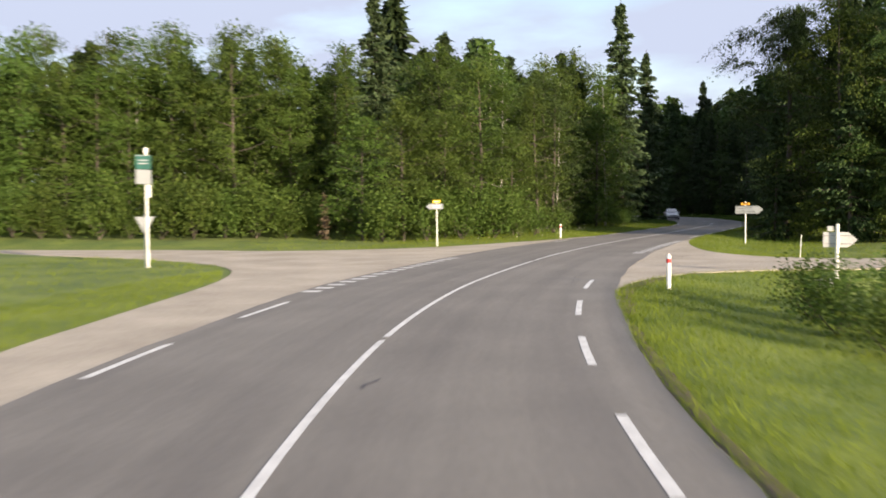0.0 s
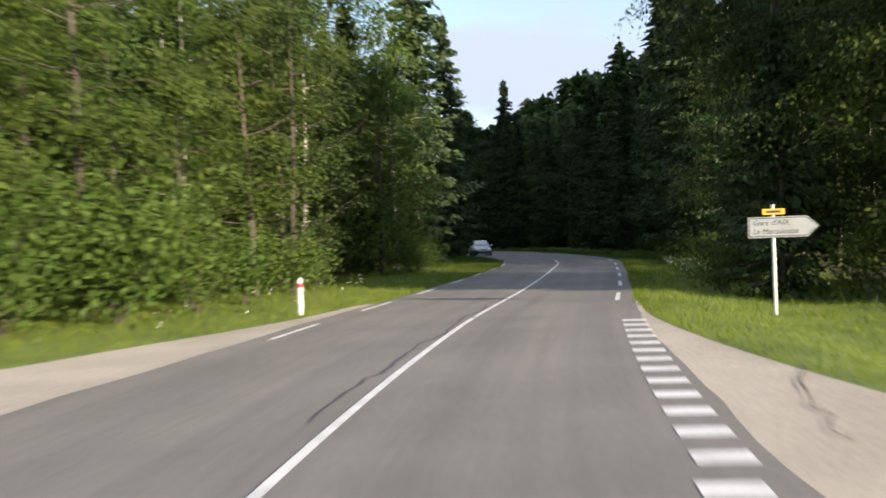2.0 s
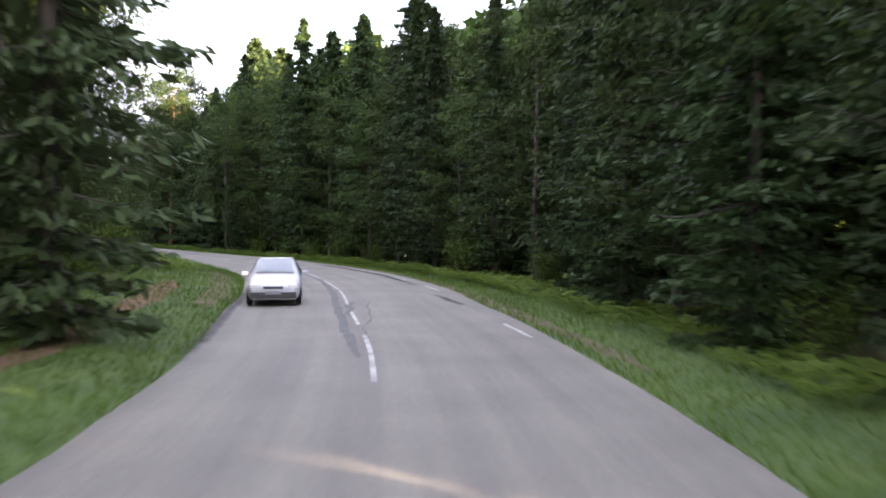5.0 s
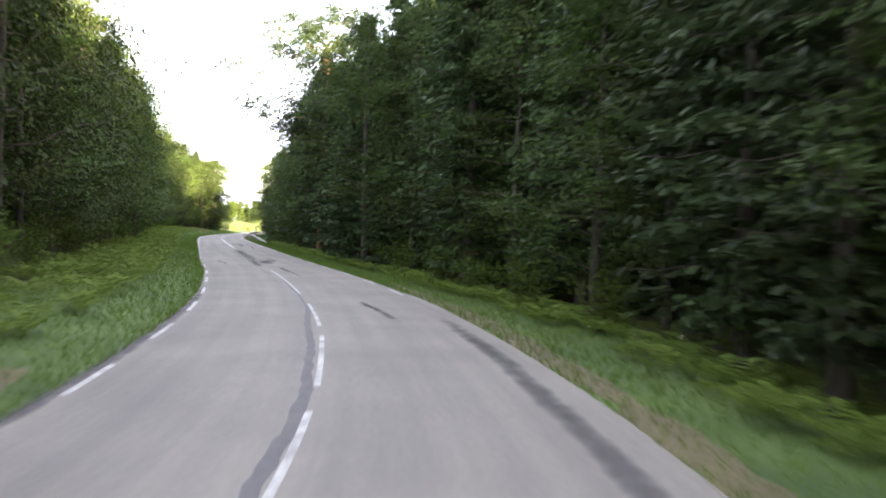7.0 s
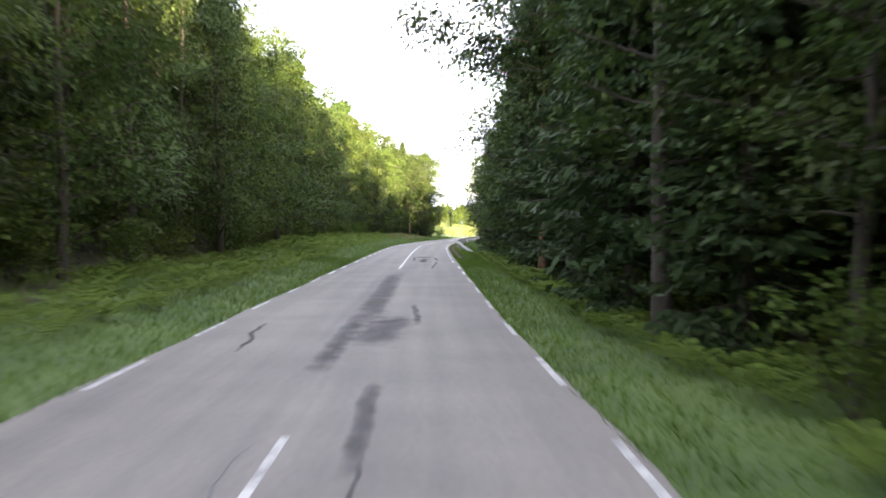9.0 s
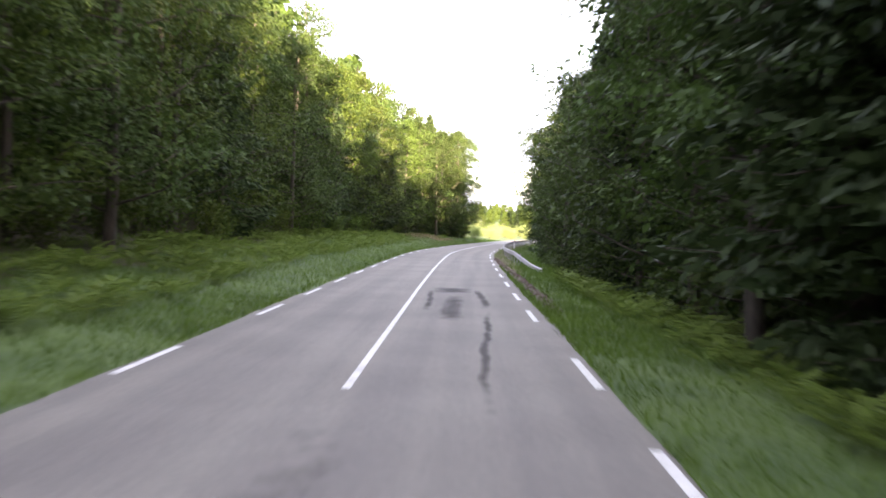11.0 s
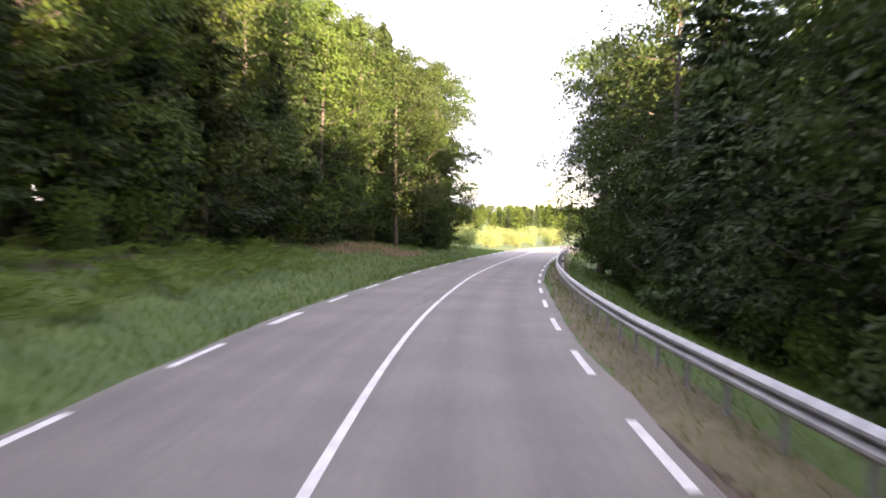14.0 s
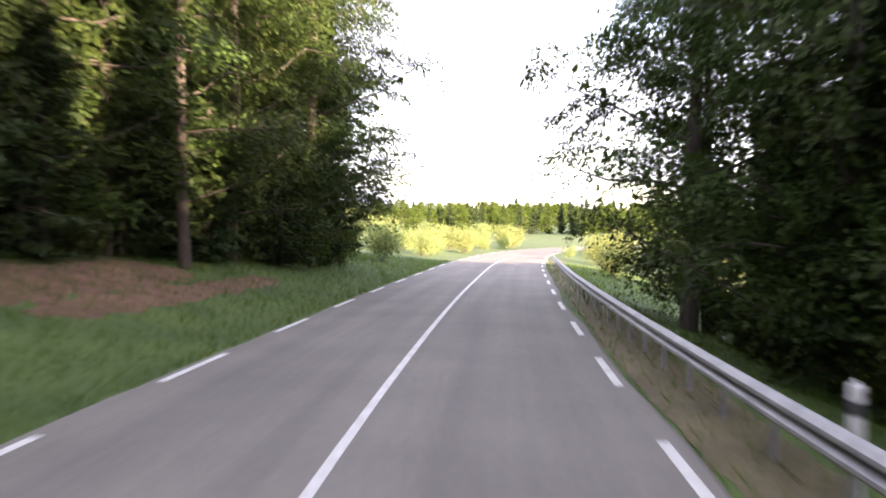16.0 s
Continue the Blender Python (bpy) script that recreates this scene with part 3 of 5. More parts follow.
mended("asphalt_patch", "dark worn patches of newer asphalt in the lane", (
    (313.2, 324, -0.15, -0.1, 0.36, 0.2), (319, 349.5, 0.05, 0.05, 0.62, 0.28), (317, 324, 0.45, 1.0, 0.75, 0.4), (307.5, 313.6, 0.85, 0.82, 0.22, 0.3), (304, 309, 0.98, 0.9, 0.05, 0.5), (321, 328, 1.5, 1.3, 0.16, 0.9),
    (249, 254.5, 3.72, 3.35, 0.26, 0.4), (257, 287, 3.45, 3.65, 0.34, 0.25), (283.4, 290.6, 2.3, 1.85, 0.2, 0.6), (363, 371.5, 0.55, 0.5, 0.16, 0.3), (360.5, 369.2, 1.3, 1.33, 0.42, 0.2), (364, 372.3, 2.25, 2.05, 0.2, 0.3),
    (369.8, 372.9, 1.2, 1.2, 1.0, 0.1), (350, 364, 1.9, 2.3, 0.13, 0.6), (236, 262, -3.62, -3.62, 0.3, 0.1), (262, 300, -3.62, -3.5, 0.26, 0.1), (316, 322.5, -1.95, -2.35, 0.1, 0.8)), M_ROAD_DARK, 0.003)
mended("road_crack", "fine dark cracks wandering along the lane", (
    (151, 156, 2.7, 2.85, 0.013, 0.3), (135.6, 136.3, 0.4, 0.5, 0.07, 0.5), (399, 403.5, 0.9, 0.88, 0.03, 0.5), (298, 304.5, 2.35, 2.45, 0.02, 0.4), (426, 431.5, -0.46, -0.12, 0.06, 0.3), (159, 163, 4.6, 9.5, 0.035, 0.4), (163, 171, 5.2, 7.5, 0.03, 0.5), (166, 168, 5.0, 8.6, 0.03, 0.4), (156, 160, 5.4, 7.2, 0.03, 0.4), (171, 176, 4.8, 5.6, 0.03, 0.5), (190.2, 192.7, 3.0, -1.8, 0.03, 0.3), (189.2, 191.3, 0.0, -4.0, 0.05, 0.3)), M_CRACK, 0.005)
mended("soil_strip", "strip of bare dark soil torn open along the verge", ((364, 384, 4.25, 4.1, 0.42, 0.7), (381, 394, 4.1, 3.92, 0.36, 0.7), (394, 410, 3.88, 3.6, 0.26, 0.6)), M_SOIL, -1)
mended("dry_shoulder", "dry brown gravelly shoulder under the guard rail", ((386, 440, 4.35, 4.3, 1.35, 0.12), (436, 520, 4.3, 4.3, 1.3, 0.12)), M_DRY, -1)
mended("dry_shoulder", "worn sandy edge between asphalt and grass", ((236, 300, 4.85, 4.75, 0.75, 0.5), (250, 275, -4.6, -4.7, 1.2, 0.4), (176, 188, -4.4, -4.2, 0.7, 0.3)), M_DRY, -1)
mended("leaf_litter", "reddish brown leaf litter on the bank under the trees", ((446, 466, -8.6, -8.2, 2.6, 0.3), (455, 470, -6.6, -6.2, 1.2, 0.4), (236, 262, -6.4, -6.8, 1.1, 0.4)), M_LITTER, -1)
edge_r = float(np.interp(14, WIDTH_Y, WIDTH_R))
mended("soil_strip", "dark crumbling rim of soil where the asphalt ends", ((at_y(-2), at_y(14), float(np.interp(0, WIDTH_Y, WIDTH_R)) + 0.1, edge_r + 0.1, 0.26, 0.5), (at_y(13.5), at_y(22), edge_r + 0.1, float(np.interp(22, WIDTH_Y, WIDTH_R)) + 0.1, 0.26, 0.5)), M_SOIL, -1)



mended("soil_strip", "dark crumbling soil round the corner of the grass", ((144, 151, 4.5, 4.62, 0.42, 0.5), (150.5, 156, 4.62, 5.9, 0.46, 0.5), (155.6, 158.2, 5.8, 7.8, 0.3, 0.4)), M_SOIL, -1)

# ---- trees ----
def leaf_quads(centres, length, width, rng, up=0.3, droop=None, flat=None):
    """A folded-out leaf for each centre, turned at random."""
    n = len(centres)
    a = rng.normal(size=(n, 3))
    if droop is not None:
        a = droop + 0.45 * a
    a /= np.linalg.norm(a, axis=1)[:, None]
    b = rng.normal(size=(n, 3)) + np.array([0, 0, up])
    if flat is not None:
        b = flat + 0.38 * rng.normal(size=(n, 3))
    b = np.cross(a, b)
    b /= np.linalg.norm(b, axis=1)[:, None] + 1e-9
    L = (length * rng.uniform(0.6, 1.35, n))[:, None]
    W = (width * rng.uniform(0.6, 1.3, n))[:, None]
    v = np.stack([centres - a * L / 2, centres + b * W / 2 + a * L * 0.05, centres + a * L / 2, centres - b * W / 2 + a * L * 0.05], 1)
    return v.reshape(-1, 3), np.arange(4 * n).reshape(n, 4)


def limb(points, radii, sides=6):
    """A tapered, bent limb as rings round a line."""
    points = np.asarray(points, float)
    v, f = [], []
    for q, (p, r) in enumerate(zip(points, radii)):
        t = points[min(q + 1, len(points) - 1)] - points[max(q - 1, 0)]
        t = t / (np.linalg.norm(t) + 1e-9)
        u = np.cross(t, [0.3, 0.9, 0.2])
        u /= np.linalg.norm(u) + 1e-9
        w = np.cross(t, u)
        for a in range(sides):
            g = 2 * math.pi * a / sides
            v.append(p + r * (math.cos(g) * u + math.sin(g) * w))
    for q in range(len(points) - 1):
        for a in range(sides):
            f.append((q * sides + a, q * sides + (a + 1) % sides, (q + 1) * sides + (a + 1) % sides, (q + 1) * sides + a))
    return v, f


def gather(pieces):
    v, f = [], []
    for pv, pf in pieces:
        base = len(v)
        v += list(pv)
        f += [tuple(base + q for q in face) for face in pf]
    return [tuple(map(float, q)) for q in v], f


def broadleaf(seed, height, spread, low, leaves, leaf, bark, mat, trunk_r=0.14, lean=0.04):
    """Trunk with limbs, and a crown of leaf sprays along its twigs."""
    rng = np.random.default_rng(seed)
    q = np.linspace(0, 1, 9)
    bend = np.cumsum(rng.normal(0, lean * height / 9, (9, 2)), 0)
    spine = np.column_stack([bend - bend[0], q * height * 0.96])
    wood = [limb(spine, trunk_r * (1.25 - 1.15 * q), 8)]
    tips, fill = [], []
    count, inner = 30, (30, 0.3, 0.2) if leaf < 0.3 else (14, 0.55, 0.4)
    for c in range(count):
        h = low + (0.97 - low) * (c + rng.uniform(0, 1)) / count
        base = np.array([np.interp(h, q, spine[:, 0]), np.interp(h, q, spine[:, 1]), h * height * 0.96])
        g = c * 2.4 + rng.normal(0, 0.5)
        rel = (h - low) / (1 - low)
        reach = spread * (0.55 + 0.75 * math.sin(math.pi * min(1, 0.25 + 0.75 * rel)) * 0.8) * rng.uniform(0.62, 1.12) * (1.0 if rel < 0.75 else 0.9 - 1.6 * (rel - 0.75))
        rise = rng.uniform(0.1, 0.6) * reach
        t = np.linspace(0, 1, 5)[:, None]
        way = np.array([math.cos(g), math.sin(g), 0])
        line = base + way * reach * t + np.array([0, 0, 1]) * rise * t**1.4 + rng.normal(0, 0.08 * reach, (5, 3)) * t
        wood.append(limb(line, 0.3 * trunk_r * (1.05 - 0.95 * t[:, 0]) * (1.15 - 0.7 * h), 5))
        for _ in range(10):
            f = rng.uniform(0.2, 1.0)
            mid = base + way * reach * f + np.array([0, 0, rise * f**1.4]) + rng.normal(0, 0.4, 3).clip(-0.7, 0.7) * [1, 1, 0.5]
            tips.append((mid, rng.uniform(0.35, 0.75) * (0.45 + 0.1 * spread), way))
        f = rng.uniform(0.05, 0.78, inner[0])
        fill.append(base + np.outer(reach * f, way) + np.outer(rise * f**1.4, [0, 0, 1]) + rng.normal(0, 0.28, (inner[0], 3)))
    per = max(4, leaves // len(tips))
    pts, ways, flats = [], [], []
    for mid, size, way in tips:
        o = rng.normal(0, 1, (int(per * rng.uniform(0.5, 1.5)) + 1, 3)).clip(-1.5, 1.5)
        face = np.array([0, 0, 1.0]) + 0.5 * way + rng.normal(0, 0.25, 3)
        face /= np.linalg.norm(face)
        o -= 0.8 * np.outer(o @ face, face)
        o[:, 2] -= 0.16 * (o[:, 0] ** 2 + o[:, 1] ** 2)
        pts.append(mid + o * size)
        flats.append(np.repeat(face[None], len(o), 0))
        ways.append(0.5 * o + 0.5 * way + [0, 0, -0.35])
    pts, ways, flats = np.vstack(pts), np.vstack(ways), np.vstack(flats)
    pts[:, 2] = np.maximum(pts[:, 2], 0.25)
    lv, lf = leaf_quads(pts, leaf * 1.15, leaf * 0.6, rng, 1.0, droop=ways, flat=flats)
    fv, ff = leaf_quads(np.vstack(fill), inner[1], inner[2], rng, 1.0)
    lv, lf = np.vstack([lv, fv]), np.vstack([lf, ff + len(lv)])
    wv, wf = gather(wood)
    return mesh_of("trunk", wv, wf, bark, smooth=True), mesh_of("crown", lv, lf, mat)


def spruce(seed, height, spread, low, twigs, size, bark=None, mat=None, droop=0.35, thin=1.0):
    """Straight trunk with whorls of hanging boughs."""
    rng = np.random.default_rng(seed)
    q = np.linspace(0, 1, 7)
    spine = np.column_stack([rng.normal(0, 0.05, 7), rng.normal(0, 0.05, 7), q * height])
    spine[0, :2] = 0
    wood = [limb(spine, 0.011 * height * (1.15 - 1.1 * q) + 0.015, 8)]
    pts, ways = [], []
    z = low * height
    boughs = []
    while z < height * 0.985:
        rel = (z / height - low) / (1 - low)
        reach = spread * (1 - rel) ** 0.8 * min(1, 0.55 + 2.2 * rel) + 0.12
        for c in range(6):
            g = rng.uniform(0, 2 * math.pi)
            boughs.append((z + rng.normal(0, 0.12), g, reach * rng.uniform(0.6, 1.25) * thin))
        z += 0.42 + 0.25 * (1 - rel)
    per = max(3, twigs // len(boughs))
    for c, (z, g, reach) in enumerate(boughs):
        t = np.linspace(0, 1, 4)[:, None]
        way = np.array([math.cos(g), math.sin(g), 0])
        sink = -droop * reach * t**1.2 + 0.22 * reach * t**3
        line = np.array([0, 0, z]) + way * reach * t + np.array([0, 0, 1]) * sink
        if c % 2 == 0:
            wood.append(limb(line, 0.03 * (1.1 - t[:, 0]) + 0.004, 4))
        f = rng.uniform(0.12, 1.05, per)
        side = np.array([-way[1], way[0], 0])
        sway = rng.normal(0, 0.2, per) * reach * (1.15 - f * 0.6)
        p = np.array([0, 0, z]) + np.outer(f * reach, way) + np.outer(sway, side)
        p[:, 2] += -droop * reach * f**1.2 + 0.22 * reach * f**3 - np.abs(rng.normal(0, 0.13, per)) - 0.1 * np.abs(sway)
        pts.append(p)
        ways.append(way + np.outer(np.sign(sway), side) * 0.6 + np.array([0, 0, -0.55]))
    pts, ways = np.vstack(pts), np.vstack(ways)
    pts[:, 2] = np.maximum(pts[:, 2], 0.2)
    lv, lf = leaf_quads(pts, size, size * 0.34, rng, 0.6, droop=ways)
    inner = np.array([(rng.normal(0, 0.25 * r), rng.normal(0, 0.25 * r), z - 0.1 * r) for z, g, r in boughs for _ in range(2 if size > 0.6 else 5)])
    inner[:, 2] = np.maximum(inner[:, 2], 0.3)
    fv, ff = leaf_quads(inner, 0.8 if size > 0.6 else 0.45, 0.5 if size > 0.6 else 0.25, rng, 0.6)
    lv, lf = np.vstack([lv, fv]), np.vstack([lf, ff + len(lv)])
    wv, wf = gather(wood)
    return mesh_of("trunk", wv, wf, bark or M_BARK, smooth=True), mesh_of("crown", lv, lf, mat or M_NEEDLE)


def bush(seed, radius, height, leaves, leaf, mat):
    rng = np.random.default_rng(seed)
    wood, tips = [], []
    for c in range(9):
        g, r = rng.uniform(0, 6.28), radius * rng.uniform(0.2, 0.8)
        t = np.linspace(0, 1, 4)[:, None]
        end = np.array([math.cos(g) * r, math.sin(g) * r, height * rng.uniform(0.5, 0.95)])
        wood.append(limb(end * t * [1, 1, 1], 0.02 * (1.1 - t[:, 0]), 4))
        for f in (0.45, 0.7, 0.95, 1.05):
            tips.append(end * f)
    per = leaves // len(tips)
    pts = np.vstack([m + rng.normal(0, 1, (per, 3)) * [radius * .24, radius * .24, height * .12] for m in tips])
    pts[:, 2] = np.maximum(pts[:, 2], 0.06)
    lv, lf = leaf_quads(pts, leaf, leaf * 0.6, rng, 1.0)
    wv, wf = gather(wood)
    return mesh_of("stem", wv, wf, M_BARK), mesh_of("foliage", lv, lf, mat)


def joined(pieces):
    v, f, base = [], [], 0
    for pv, pf in pieces:
        v.append(pv)
        f.append(pf + base)
        base += len(pv)
    return np.vstack(v), np.vstack(f)


KINDS, HEIGHTS = {}, {}


def kind_of(name, label, category, meshes, names=("trunk", "crown")):
    KINDS[name] = (label, category, meshes, names)
    HEIGHTS[name] = max(v.co.z for v in meshes[1].vertices)


for q in range(3):
    kind_of(f"broad{q}", "tall broadleaf tree in full green leaf at the forest edge", "tree", broadleaf(10 + q, 15.0, 3.7, 0.05, 10500, 0.165, M_BARK, M_LEAF))
for q in range(2):
    kind_of(f"pale{q}", "light green broadleaf tree with leaves to the ground", "tree", broadleaf(20 + q, 11.0, 3.0, 0.03, 8000, 0.16, M_BARK, M_LEAF_PALE, 0.1))
    kind_of(f"birch{q}", "slender birch with pale bark and fine leaves", "tree", broadleaf(30 + q, 16.0, 2.8, 0.12, 5200, 0.18, M_BIRCH, M_LEAF_PALE, 0.11))
    kind_of(f"spruce{q}", "dark spruce with hanging boughs", "tree", spruce(40 + q, 18.0, 3.4, 0.04, 11500, 0.44))
    kind_of(f"fir{q}", "young spruce with dense dark green boughs", "tree", spruce(50 + q, 10.0, 2.4, 0.02, 7000, 0.34))
kind_of("sunlit_spruce", "tall spruce above the broadleaf trees, sunlight put into its needles", "tree", spruce(44, 18.0, 3.0, 0.04, 11000, 0.42, None, M_NEEDLE_SUNLIT))
kind_of("pine", "tall pine with a bare reddish trunk and high crown", "tree", broadleaf(61, 19.0, 3.6, 0.45, 5000, 0.22, M_PINEBARK, M_NEEDLE, 0.19))
kind_of("high", "tall pine with sparse boughs reaching over the verge", "tree", broadleaf(97, 25.0, 8.8, 0.42, 19000, 0.29, M_PINEBARK, M_NEEDLE, 0.22))
kind_of("bare0", "forest tree with a tall bare trunk and shade-darkened leaf colour", "tree", broadleaf(62, 18.0, 3.6, 0.22, 9000, 0.175, M_BARK, M_LEAF_SHADED, 0.2))
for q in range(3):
    kind_of(f"shade{q}", "broadleaf tree with forest shade put into its dark green", "tree", broadleaf(90 + q, 15.5, 3.9, (0.04, 0.05, 0.12)[q], 11500, 0.16, M_BARK, M_LEAF_SHADED, 0.16))
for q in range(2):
    kind_of(f"hollow{q}", "tall dark tree with a bare lower trunk and drooping boughs", "tree", broadleaf(120 + q, 20.0, 4.3, 0.13, 15000, 0.15, M_BARK, M_LEAF_SHADED, 0.14))
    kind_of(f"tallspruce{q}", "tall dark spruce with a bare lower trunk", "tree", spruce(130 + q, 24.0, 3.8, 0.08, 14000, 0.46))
kind_of("wide", "broad dark tree with long spreading boughs", "tree", broadleaf(95, 16.0, 4.7, 0.05, 44000, 0.13, M_BARK, M_LEAF_SHADED, 0.22))
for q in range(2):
    kind_of(f"mid{q}", "full green tree in the second row of the forest", "tree", broadleaf(65 + q, 17.0, 4.0, 0.06, 5200, 0.26, M_BARK, M_LEAF_SHADED, 0.18))
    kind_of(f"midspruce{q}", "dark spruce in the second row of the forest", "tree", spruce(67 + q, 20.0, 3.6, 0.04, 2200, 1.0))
kind_of("shrub", "tall pale green shrub in the open", "bush", bush(88, 1.7, 2.6, 2600, 0.17, M_LEAF_PALE), ("stem", "foliage"))
kind_of("sunlit", "shrub beyond the woods, sunlight put into its yellowish green", "bush", bush(89, 1.7, 2.6, 2600, 0.17, M_SHRUB_SUNLIT), ("stem", "foliage"))
for q in range(2):
    kind_of(f"bush{q}", "leafy green bush at the foot of the trees", "bush", bush(80 + q, 1.2, 1.9, 1300, 0.13, M_LEAF_PALE if q else M_LEAF), ("stem", "foliage"))

# trees deep in the forest, joined
BACK = [broadleaf(70, 18.0, 4.2, 0.05, 620, 0.95, M_BARK, M_LEAF), broadleaf(71, 17.0, 4.0, 0.05, 620, 0.95, M_BARK, M_LEAF), spruce(75, 21.0, 3.9, 0.03, 620, 1.9), spruce(76, 19.0, 3.6, 0.03, 620, 1.8)]


def mesh_arrays(me):
    v = np.empty(3 * len(me.vertices))
    me.vertices.foreach_get("co", v)
    idx = np.empty(len(me.loops), np.int32)
    me.loops.foreach_get("vertex_index", idx)
    return v.reshape(-1, 3), idx.reshape(-1, 4)


BACK = [[mesh_arrays(me) for me in pair] for pair in BACK]
DEEP = {"leaves": [], "needles": [], "wood": []}


def plant_back(kind, x, y, turn, size, tall=1.0):
    z = float(ground_z([(x, y)])[0][0]) - 0.05
    c, s_ = math.cos(turn), math.sin(turn)
    spin = np.array([[c, -s_, 0], [s_, c, 0], [0, 0, 1]])
    for (v, f), key in zip(BACK[kind], ("wood", "leaves" if kind < 2 else "needles")):
        DEEP[key].append(((v * [size, size, size * tall]) @ spin.T + [x, y, z], f))


DONE = {}


def plant(kind, x, y, turn, size, tall=1.0, sink=0.05):
    label, category, meshes, names = KINDS[kind]
    z = float(ground_z([(x, y)])[0][0]) - sink
    m = pose(x, y, z, 0, 0, turn)
    if kind not in DONE:
        root = tagged(new(category), label, category, group="trees of the forest" if category == "tree" else "bushes at the forest edge")
        for nm, me in zip(names, meshes):
            part_mesh(nm, me, root)
        DONE[kind] = root
        root.matrix_basis = m
    else:
        root = copy_thing(DONE[kind], m)
    root.scale = (size, size, size * tall)
    return root


def clear(x, y, room):
    p = np.array([(x, y)])
    return to_outline(APRON_L, p)[0] > room and to_outline(APRON_R, p)[0] > room and not inside(APRON_L, p)[0] and not inside(APRON_R, p)[0]


def wood_edge(side, y0, y1, first, step, mix, seed, spruces=True, rows=((0, 1.0), (4.0, 1.0), (9.0, 1.1), (15.0, 1.2), (21.0, 1.2), (28.0, 1.25)), scale=(0.85, 1.2)):
    """Rows of trees along one side of the road; first: distance of the first row from the axis."""
    rng = np.random.default_rng(seed)
    for r, (deep, tall) in enumerate(rows):
        s = at_y(y0) + rng.uniform(0, step)
        gap = step * (1.0 if r == 0 else 1.25 if r == 1 else 1.5)
        while s < at_y(y1):
            yy = float(np.interp(s, AXIS_S, AXIS[:, 1]))
            d = side * ((first(yy) if callable(first) else first) + deep + rng.normal(0, 0.7))
            x, y = on_road(s + rng.normal(0, 0.5), d)
            names, weight = zip(*mix)
            kind = rng.choice(names, p=np.array(weight) / sum(weight))
            second = rng.choice(["mid0", "mid1", "mid0", "mid1", "midspruce0", "midspruce1"] if spruces else ["mid0", "mid1"])
            if not clear(x, y, 5.0 if r else 4.0):
                pass
            elif r < 2:
                plant(str(second if r else kind), float(x), float(y), rng.uniform(0, 360), rng.uniform(*scale) * tall)
            else:
                plant_back(int(rng.choice(4, p=(0.37, 0.37, 0.13, 0.13) if spruces else (0.5, 0.5, 0, 0))), float(x), float(y), rng.uniform(0, 6.28), rng.uniform(*scale) * tall)
            s += gap * rng.uniform(0.75, 1.25)


MIX_DARK = (("shade0", 3), ("shade1", 3), ("shade2", 2), ("spruce0", 1.2), ("spruce1", 1.2), ("broad0", 0.6), ("fir0", 1), ("birch1", 0.3))
MIX_2 = (("shade0", 3), ("shade1", 3), ("shade2", 3), ("spruce0", 2.5), ("spruce1", 2.5), ("bare0", 1.5), ("fir1", 2), ("fir0", 1))
MIX_TALL = (("hollow0", 1.6), ("hollow1", 1.6), ("tallspruce0", 2.5), ("tallspruce1", 2.5), ("shade2", 2.5), ("shade0", 1.0), ("spruce0", 1.5), ("spruce1", 1.5))
MIX_SPRUCE = (("tallspruce0", 3), ("tallspruce1", 3), ("spruce0", 2.5), ("spruce1", 2.5), ("hollow0", 0.8), ("shade2", 0.6))
# mostly dark kinds, standing in for the shade on the left row
MIX_PINE = (("shade0", 3), ("shade1", 3), ("shade2", 2), ("spruce0", 1.5), ("spruce1", 1.5), ("pine", 1.2), ("broad0", 1), ("fir0", 1))
MIX_LEAFY = (("broad0", 3), ("broad1", 3), ("broad2", 3), ("shade0", 3), ("shade1", 3), ("shade2", 1), ("pale0", 1), ("fir0", 1))
# stand facing the junction, left of the road
rng = np.random.default_rng(77)
for r, back in enumerate((0, 4.0, 8.5, 13, 19)):
    for t in np.linspace(0, 1, 30 if r == 0 else 20):
        base = np.array([-52, 86.0]) * (1 - t) + np.array([18.5, 78.0]) * t
        base[1] -= 14.5 * math.sin(math.pi * t) ** 1.2
        kind = str(rng.choice(["pale0", "pale1", "broad0", "broad1", "broad2", "fir1", "birch0", "pale0", "pale1"]))
        # darker kinds at this end stand in for shade falling on it
        if t > 0.84 and r < 2:
            kind = str(rng.choice(["shade0", "shade1", "broad1", "fir0", "shade2", "birch0"]))
        x, y = base + np.array([rng.normal(0, 1.2), back + rng.normal(0, 0.9)])
        if not clear(x, y, 3.0):
            continue
        tall = rng.uniform(10.8, 14.6) + 1.3 * (r > 0)
        if r < 2:
            second = str(rng.choice(["pale0", "broad1", "broad0", "fir1", "birch0"]))
            kind = second if r and t < 0.84 else kind
            plant(kind, float(x), float(y), rng.uniform(0, 360), tall / HEIGHTS[kind])
        else:
            plant_back(int(rng.choice(4, p=(0.37, 0.37, 0.13, 0.13))), float(x), float(y), rng.uniform(0, 6.28), rng.uniform(0.66, 0.8))
wood_edge(-1, 79, 125, lambda y: float(np.interp(y, [78, 105, 125], [10.5, 11, 12])), 4.0, MIX_DARK, 1, rows=((0, 0.85), (4.0, 0.82), (9.0, 0.78), (15.0, 0.76), (23.0, 0.78)))
wood_edge(-1, 125, 215, lambda y: float(np.interp(y, [125, 150, 190, 215], [12.5, 12.5, 10.5, 10.8])), 4.0, MIX_PINE, 2)
